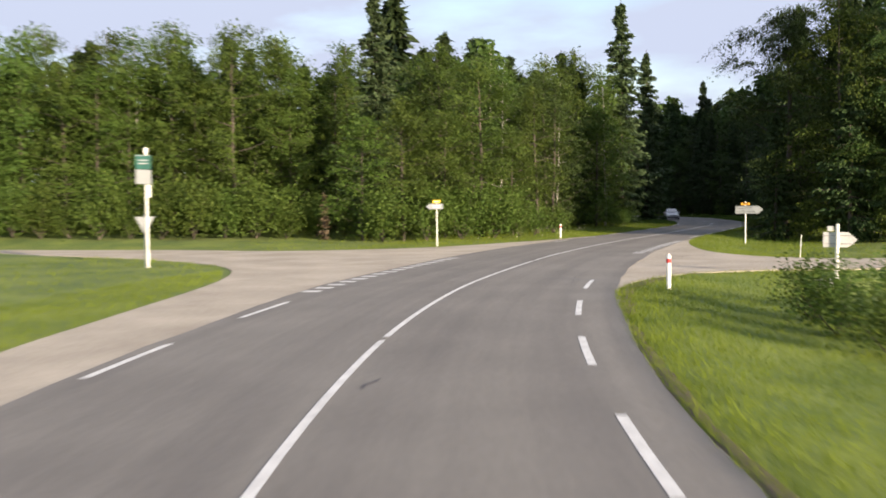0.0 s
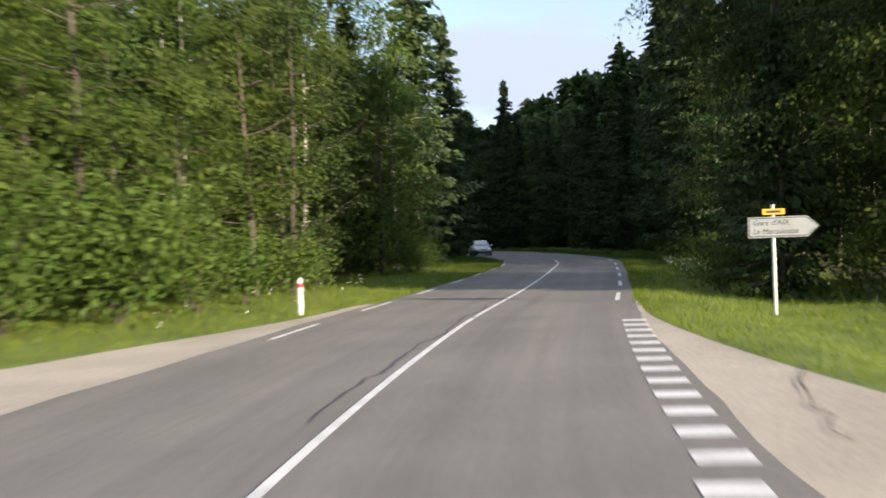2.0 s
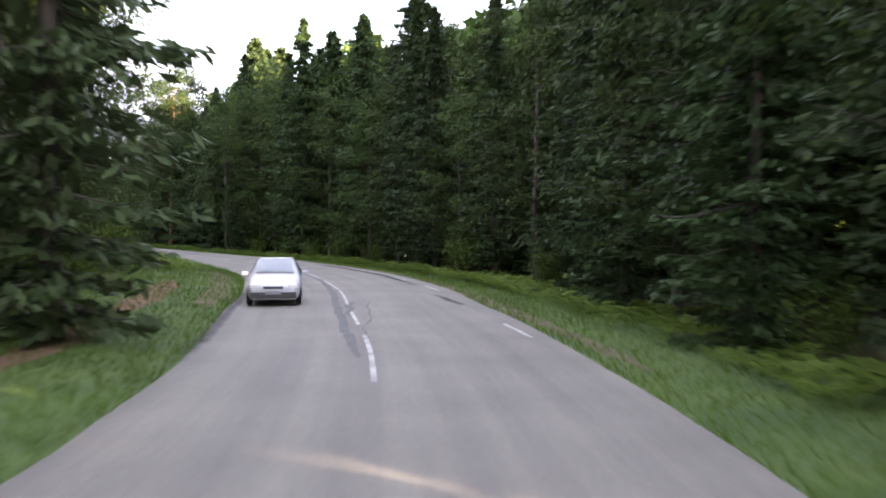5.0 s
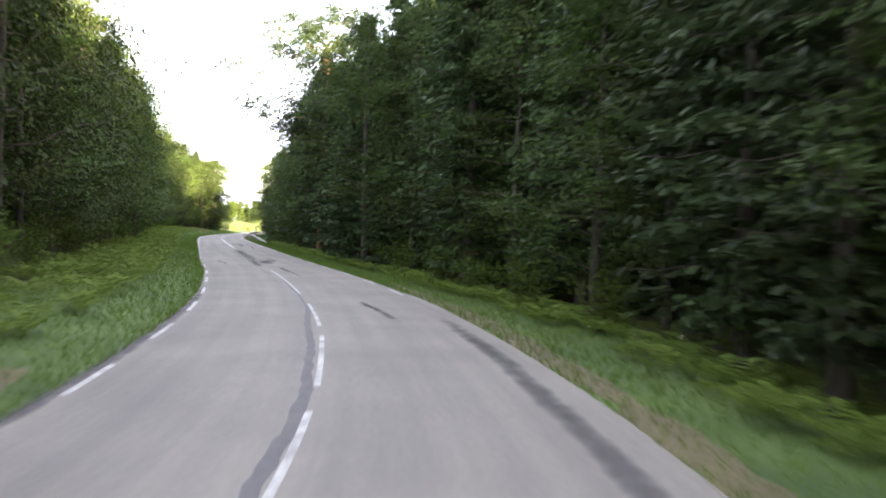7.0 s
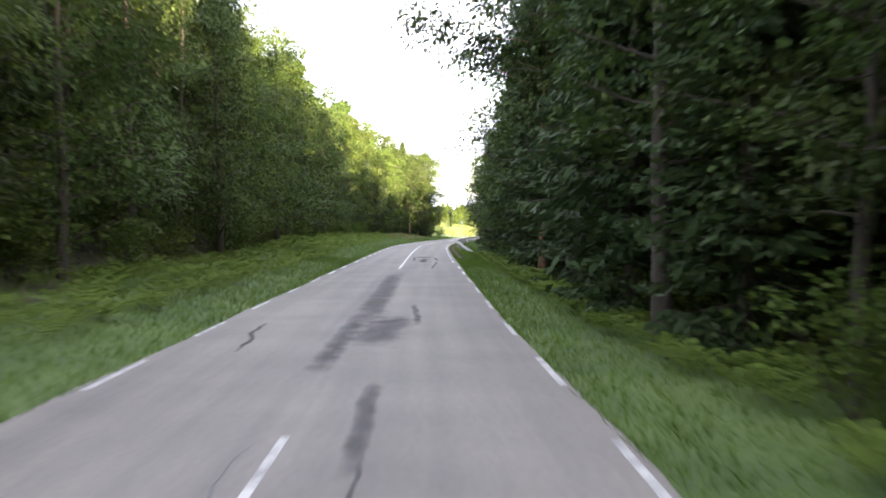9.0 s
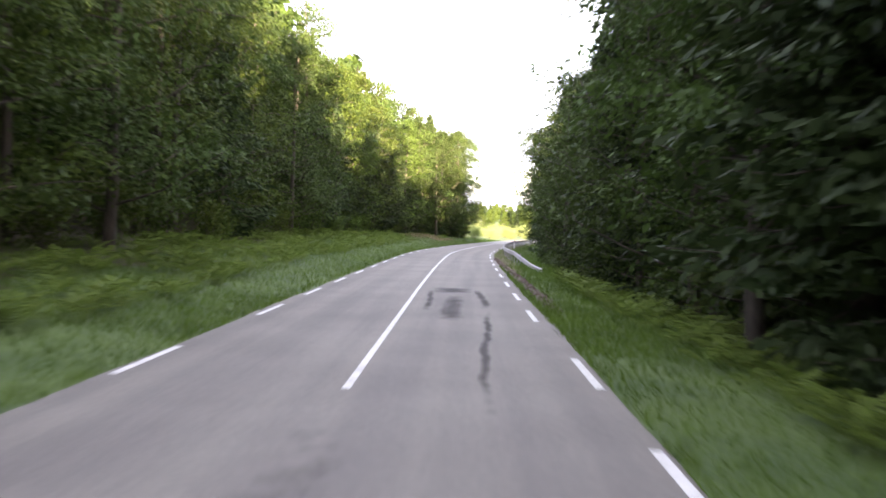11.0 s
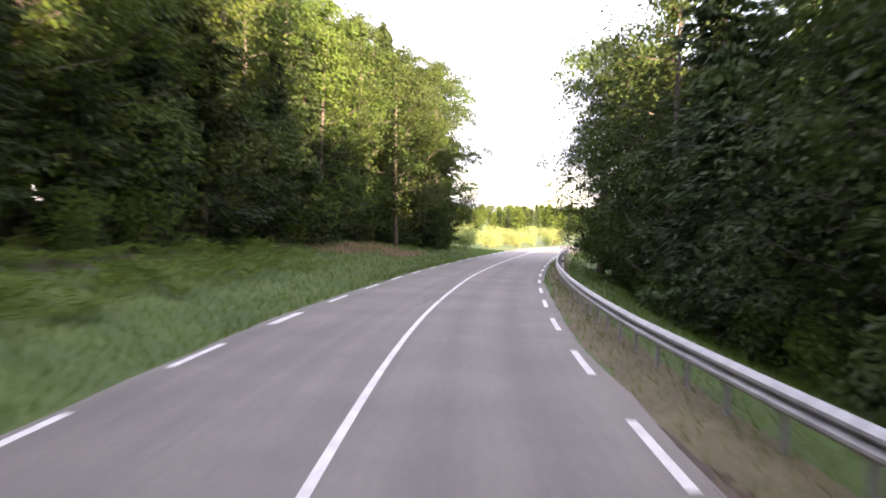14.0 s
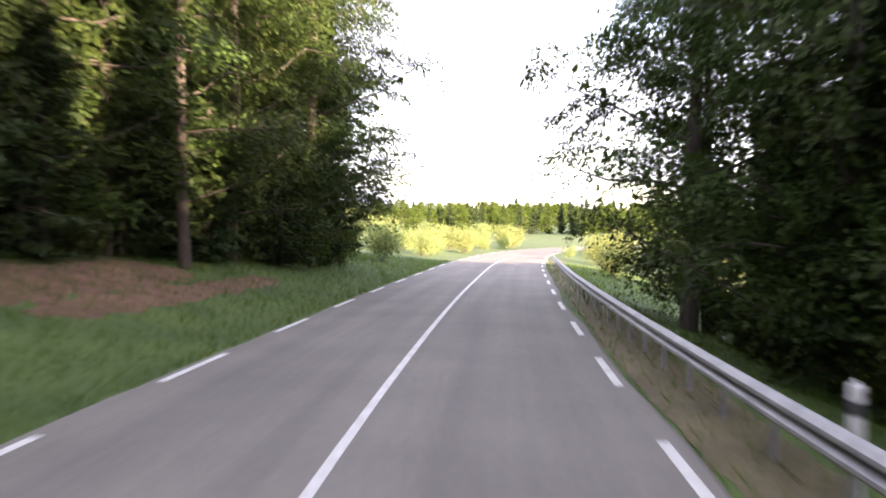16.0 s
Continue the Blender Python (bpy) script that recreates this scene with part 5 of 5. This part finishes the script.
# sign to the station and hamlet
sign = signpost(26.4, 58.6, -24, 2.78, 0.045, "white arrow signpost with black place names and an orange route plate", 0.14)
panel = arrow_panel(sign, 1.66, 0.50, 2.27, False, M_PANEL_SHADED, shift=0.22)
border(panel, 1.66, 0.50, 2.27, 0.22, -0.0885, thick=0.02)
for first, second, zz in (("Gare", "d'AIX", 2.32), ("La", "Marsalouze", 2.11)):
    end = lettering(first, 0.185, (-0.50, -0.089, zz), panel)
    lettering(second, 0.185, (end + 0.055, -0.089, zz), panel)
plate = part("route_plate", prism([(-0.26 + q * 0.52, zz) for q, zz in ((0, 2.57), (1, 2.57), (1, 2.71), (0, 2.71))], -0.085, -0.065, 0.004), M_ORANGE, sign, "orange route number plate")
part("bar", box((0.34, 0.004, 0.06), (0.0, -0.087, 2.64)), M_BLACK, plate, "dark number bar")
# sign opposite, at the other side road
sign = signpost(6.8, 55.1, -6, 2.55, 0.038, "white arrow signpost with a yellow route plate by the woods")
panel = arrow_panel(sign, 0.96, 0.33, 2.27, True, M_PANEL_SHADED, shift=-0.12)
border(panel, 0.96, 0.33, 2.27, -0.12, -0.0885, True, 0.008, 0.015)
for zz, ww in ((2.31, 0.5), (2.22, 0.42)):
    part("bar", box((ww, 0.004, 0.05), (-0.02, -0.089, zz)), M_PANELBACK, panel, "faded line of writing")
plate = part("route_plate", prism([(-0.24 + q * 0.46, zz) for q, zz in ((0, 2.47), (1, 2.47), (1, 2.63), (0, 2.63))], -0.085, -0.065, 0.004), M_YELLOW, sign, "yellow route number plate")
part("bar", box((0.26, 0.004, 0.05), (-0.01, -0.087, 2.55)), M_PANELBACK, plate, "faded number bar")
# sign seen from behind, with a low plate at its foot
sign = signpost(17.6, 31.3, -30, 2.05, 0.055, "grey-white back of an arrow sign above a bush")
panel = arrow_panel(sign, 1.0, 0.48, 1.57, False, M_PANELBACK, shift=0.08, front=1)
for zz in (1.44, 1.7):
    part("rib", box((0.86, 0.02, 0.03), (0.05, 0.058, zz), 0.004), M_STEEL, panel, "stiffening rib")
part("finial", box((0.2, 0.05, 0.17), (-0.2, 0.03, 1.92), 0.02), M_PANELBACK, sign, "small upper plate seen from behind")
low = part("low_plate", box((0.72, 0.03, 0.24), (-0.3, -0.07, 0.2), 0.006), M_PANELBACK, sign, "low white plate at the foot")
for q in range(3):
    part("bar", box((0.09, 0.004, 0.17), (-0.5 + q * 0.21, -0.088, 0.2)), M_TRIM, low, "dark mark on the plate")
# thin stake beside the side road
stake = tagged(new("stake"), "thin pale wooden stake with a small plate in the grass", "stake")
part("shaft", box((0.04, 0.03, 1.55), (0, 0, 0.5), 0.006), M_POLE, stake)
part("plate", box((0.09, 0.012, 0.12), (0, -0.022, 0.8), 0.003), M_PANELBACK, stake, "small grey plate")
stake.matrix_basis = pose(23.0, 44.6, ground_at(23.0, 44.6), 0, 2, -30)
# tall pole with green and grey panels and the back of a give-way triangle
sign = signpost(-5.5, 39.0, 6, 4.35, 0.05, "tall pale pole with green and grey panels and a triangle")
for zz, mm, ll in ((3.98, M_GREEN, "green panel with a white rim"), (3.42, M_PANEL_SHADED, "grey-white panel")):
    pan = part("panel", prism([(-0.36, zz - 0.26), (0.2, zz - 0.29), (0.2, zz + 0.25), (-0.36, zz + 0.28)], -0.11, -0.085, 0.004), mm, sign, ll)
    if mm is M_GREEN:
        part("rim", box((0.52, 0.004, 0.025), (-0.08, -0.112, zz + 0.24)), M_PANEL_SHADED, pan)
        part("bar", box((0.34, 0.004, 0.05), (-0.08, -0.112, zz + 0.06)), M_PANEL_SHADED, pan, "pale line of writing")
        part("bar", box((0.34, 0.004, 0.05), (-0.08, -0.112, zz - 0.06)), M_PANEL_SHADED, pan, "pale line of writing")
part("triangle", prism([(-0.46, 1.92), (0.26, 1.92), (-0.1, 1.22)], 0.08, 0.1, 0.004), M_PANEL_SHADED, sign, "give-way triangle")
part("second_pole", tube(0.03, 2.3, (-0.1, 0.18, -0.3), sides=12), M_POLE, sign, "thinner second pole behind")
part("bracket", box((0.1, 0.1, 0.5), (0.12, 0.0, 2.9), 0.02), M_POLE, sign, "small fitting on the pole")
part("lamp_cap", box((0.14, 0.12, 0.2), (0.02, 0.0, 4.42), 0.03), M_POLE, sign, "pale cap piece")


# ---- guard rail ----
def rail_d(y):
    return float(np.interp(y, [260, 263, 267, 274, 285, 300, 320, 345, 372], [6.05, 5.5, 5.1, 4.75, 4.48, 4.3, 4.22, 4.1, 4.1]))


def rail_top(y):
    return float(np.interp(y, [260, 262, 265.5, 271, 372], [0.02, 0.14, 0.44, 0.72, 0.72]))


rail = tagged(new("guard_rail"), "galvanised steel guard rail of two waves on short posts", "guard rail")
profile = [(0.0, 0.0), (0.035, -0.02), (0.08, -0.06), (0.08, -0.10), (0.0, -0.145), (0.0, -0.165), (0.08, -0.21), (0.08, -0.25), (0.035, -0.29), (0.0, -0.31)]
rs = np.arange(at_y(260.2), at_y(372), 0.8)
v, f = [], []
for s in rs:
    yy = float(np.interp(s, AXIS_S, AXIS[:, 1]))
    x0 = on_road(s, rail_d(yy))
    nrm = np.array([float(np.interp(s, AXIS_S, AXIS_N[:, 0])), float(np.interp(s, AXIS_S, AXIS_N[:, 1]))])
    for back in (0.0, 0.008):
        for off, dz in profile:
            p = x0 - nrm * (off - back)
            v.append((p[0], p[1], rail_top(yy) + dz))
m = 2 * len(profile)
h = len(profile)
for q in range(len(rs) - 1):
    for c in range(h - 1):
        f.append((q * m + c, q * m + c + 1, (q + 1) * m + c + 1, (q + 1) * m + c))
        f.append((q * m + h + c + 1, q * m + h + c, (q + 1) * m + h + c, (q + 1) * m + h + c + 1))
    f.append((q * m, (q + 1) * m, (q + 1) * m + h, q * m + h))
    f.append((q * m + h - 1, q * m + 2 * h - 1, (q + 1) * m + 2 * h - 1, (q + 1) * m + h - 1))
part_mesh("beam", mesh_of("beam", v, f, M_STEEL), rail)
post_mesh, bolt_mesh = None, None
for s in np.arange(at_y(268), at_y(371), 2.0):
    yy = float(np.interp(s, AXIS_S, AXIS[:, 1]))
    x0 = on_road(s, rail_d(yy) + 0.1)
    g = ground_at(*x0)
    if post_mesh is None:
        post_mesh = part("post", box((0.06, 0.11, 1.1), (0, 0, 0.12), 0.006), M_STEEL, rail).data
        ob = rail.children[-1]
        bolt_mesh = part("spacer", box((0.12, 0.14, 0.16), (-0.07, 0, 0.5), 0.01), M_STEEL, ob).data
    else:
        ob = part_mesh("post", post_mesh, rail)
        part_mesh("spacer", bolt_mesh, ob)
    ob.matrix_basis = pose(float(x0[0]), float(x0[1]), -0.02, 0, 0, math.degrees(heading(s)))
post = delineator(33.98, 316.3, 0, 1.15, "pale marker post with a dark band behind the guard rail", M_TRIM)


# ---- oncoming car, standing ----
M_CAR = mottled("white_car_paint", (0.50, 0.50, 0.52), (0.57, 0.57, 0.59), 1.5, 0.24, spec=0.6)
M_GLASS = material("tinted_glass", (0.05, 0.055, 0.06), 0.05)
M_GLASS.node_tree.nodes["Principled BSDF"].inputs["Specular IOR Level"].default_value = 1.0
M_GLASS.node_tree.nodes["Principled BSDF"].inputs["IOR"].default_value = 2.0
M_GLASS.node_tree.nodes["Principled BSDF"].inputs["Coat Weight"].default_value = 1.0
M_RUBBER = mottled("rubber", (0.015, 0.015, 0.016), (0.03, 0.03, 0.03), 6.0, 0.85)
M_RIM = mottled("rim_alloy", (0.42, 0.42, 0.43), (0.55, 0.55, 0.56), 4.0, 0.35, metal=0.8)
M_LAMP = material("lamp_lens", (0.85, 0.85, 0.82), 0.08)

car = tagged(new("car"), "silver-white compact hatchback car on the opposite lane of the road", "car")
# stations from nose to tail: y, half width at the waist, waist height, half width at the top, top height, floor
STATIONS = [(0.00, 0.62, 0.50, 0.50, 0.56, 0.30), (0.06, 0.72, 0.56, 0.60, 0.66, 0.24), (0.25, 0.80, 0.62, 0.68, 0.74, 0.20), (0.60, 0.83, 0.68, 0.70, 0.82, 0.20), (1.00, 0.845, 0.76, 0.70, 0.92, 0.20), (1.20, 0.85, 0.86, 0.68, 1.02, 0.20),
            (1.55, 0.85, 0.88, 0.62, 1.27, 0.20), (1.85, 0.85, 0.89, 0.57, 1.43, 0.20), (2.30, 0.85, 0.90, 0.56, 1.48, 0.20), (2.90, 0.85, 0.91, 0.56, 1.47, 0.20), (3.40, 0.84, 0.92, 0.55, 1.40, 0.22), (3.70, 0.82, 0.92, 0.55, 1.22, 0.24), (3.92, 0.78, 0.86, 0.62, 0.98, 0.28), (4.00, 0.68, 0.70, 0.56, 0.78, 0.34)]


def ring(w, zw, wt, zt, zb):
    half = [(0, zb), (w * 0.86, zb), (w * 0.97, zb + 0.10), (w, zb + 0.5 * (zw - zb)), (w * 0.985, zw), (wt + 0.6 * (w * 0.95 - wt) * 0.15, zt - 0.05), (wt * 0.9, zt - 0.012), (0, zt)]
    return half + [(-px, pz) for px, pz in half[-2:0:-1]]


bm = bmesh.new()
rings = [[bm.verts.new((px, y, pz)) for px, pz in ring(w, zw, wt, zt, zb)] for y, w, zw, wt, zt, zb in STATIONS]
for a, b in zip(rings, rings[1:]):
    for q in range(len(a)):
        r = (q + 1) % len(a)
        bm.faces.new((a[q], a[r], b[r], b[q]))
bm.faces.new(rings[0][::-1])
bm.faces.new(rings[-1])
bmesh.ops.recalc_face_normals(bm, faces=bm.faces[:])
bmesh.ops.subdivide_edges(bm, edges=bm.edges[:], cuts=1, use_grid_fill=True, smooth=0.35)
for face in bm.faces:
    face.smooth = True
body = part("body", bm, M_CAR, car)


def pane(name, corners, mat, parent, label="", thick=0.012):
    """A slab over four or more corners, lying just outside the body."""
    bm = bmesh.new()
    face = bm.faces.new([bm.verts.new(c) for c in corners])
    face.normal_update()
    shift = face.normal * thick
    made = bmesh.ops.extrude_face_region(bm, geom=[face])
    bmesh.ops.translate(bm, verts=[q for q in made["geom"] if isinstance(q, bmesh.types.BMVert)], vec=shift)
    bmesh.ops.recalc_face_normals(bm, faces=bm.faces[:])
    return part(name, bm, mat, parent, label)


pane("windscreen", [(-0.62, 1.16, 1.03), (0.62, 1.16, 1.03), (0.53, 1.80, 1.45), (-0.53, 1.80, 1.45)], M_GLASS, car, "dark glass windscreen", 0.02)
for sgn in (-1, 1):
    pane("side_window", [(sgn * 0.855, 1.42, 0.93), (sgn * 0.855, 2.38, 0.94), (sgn * 0.63, 2.36, 1.41), (sgn * 0.64, 1.86, 1.38)][::sgn], M_GLASS, car, "dark side window", 0.015)
    pane("side_window", [(sgn * 0.855, 2.46, 0.94), (sgn * 0.85, 3.30, 0.95), (sgn * 0.64, 3.20, 1.34), (sgn * 0.63, 2.44, 1.41)][::sgn], M_GLASS, car, "dark side window", 0.015)
    mirror = part("wing_mirror", box((0.2, 0.12, 0.14), (sgn * 0.98, 1.38, 1.0), 0.04), M_CAR, car, "white door mirror")
    part("mirror_glass", box((0.16, 0.01, 0.1), (sgn * 0.98, 1.445, 1.0), 0.004), M_GLASS, mirror)
    part("headlight", box((0.3, 0.2, 0.15), (sgn * 0.60, 0.13, 0.63), 0.05), M_LAMP, car, "clear headlight")
    part("side_moulding", box((0.03, 2.2, 0.07), (sgn * 0.86, 2.0, 0.50), 0.01), M_TRIM, car, "dark side moulding")
    for yy in (0.72, 3.22):
        bm = tube(0.30, 0.19, (0, 0, -0.095), sides=24, bevel=0.04)
        wheel = part("wheel", bm, M_RUBBER, car, "black tyre", Matrix.Translation((sgn * 0.77, yy, 0.30)) @ pose(0, 0, 0, 0, 90, 0))
        bm = tube(0.19, 0.2, (0, 0, -0.1), sides=20, bevel=0.015)
        part("rim", bm, M_RIM, wheel, "grey wheel rim")
part("bumper", box((1.42, 0.16, 0.2), (0, 0.04, 0.36), 0.05), M_TRIM, car, "dark lower front bumper")
grille = part("grille", box((0.62, 0.04, 0.08), (0, -0.005, 0.60), 0.01), M_TRIM, car, "narrow dark grille")
part("number_plate", box((0.5, 0.02, 0.1), (0, -0.05, 0.44), 0.004), M_PANEL_SHADED, car, "blank number plate")
part("rear_window", box((1.0, 0.02, 0.3), (0, 3.66, 1.2), 0.01), M_GLASS, car, "dark rear window", Matrix.Translation((0, 0.04, 0.02)))
for sgn in (-1, 1):
    part("wiper", box((0.5, 0.02, 0.015), (sgn * 0.28, 1.20, 1.075), 0.004), M_TRIM, car, "black wiper arm", pose(0, 0, 0, 0, 0, 0))
x, y = on_road(249.7, -2.35)
car.matrix_basis = pose(float(x), float(y), 0.004, 0, 0, math.degrees(heading(252.5)))
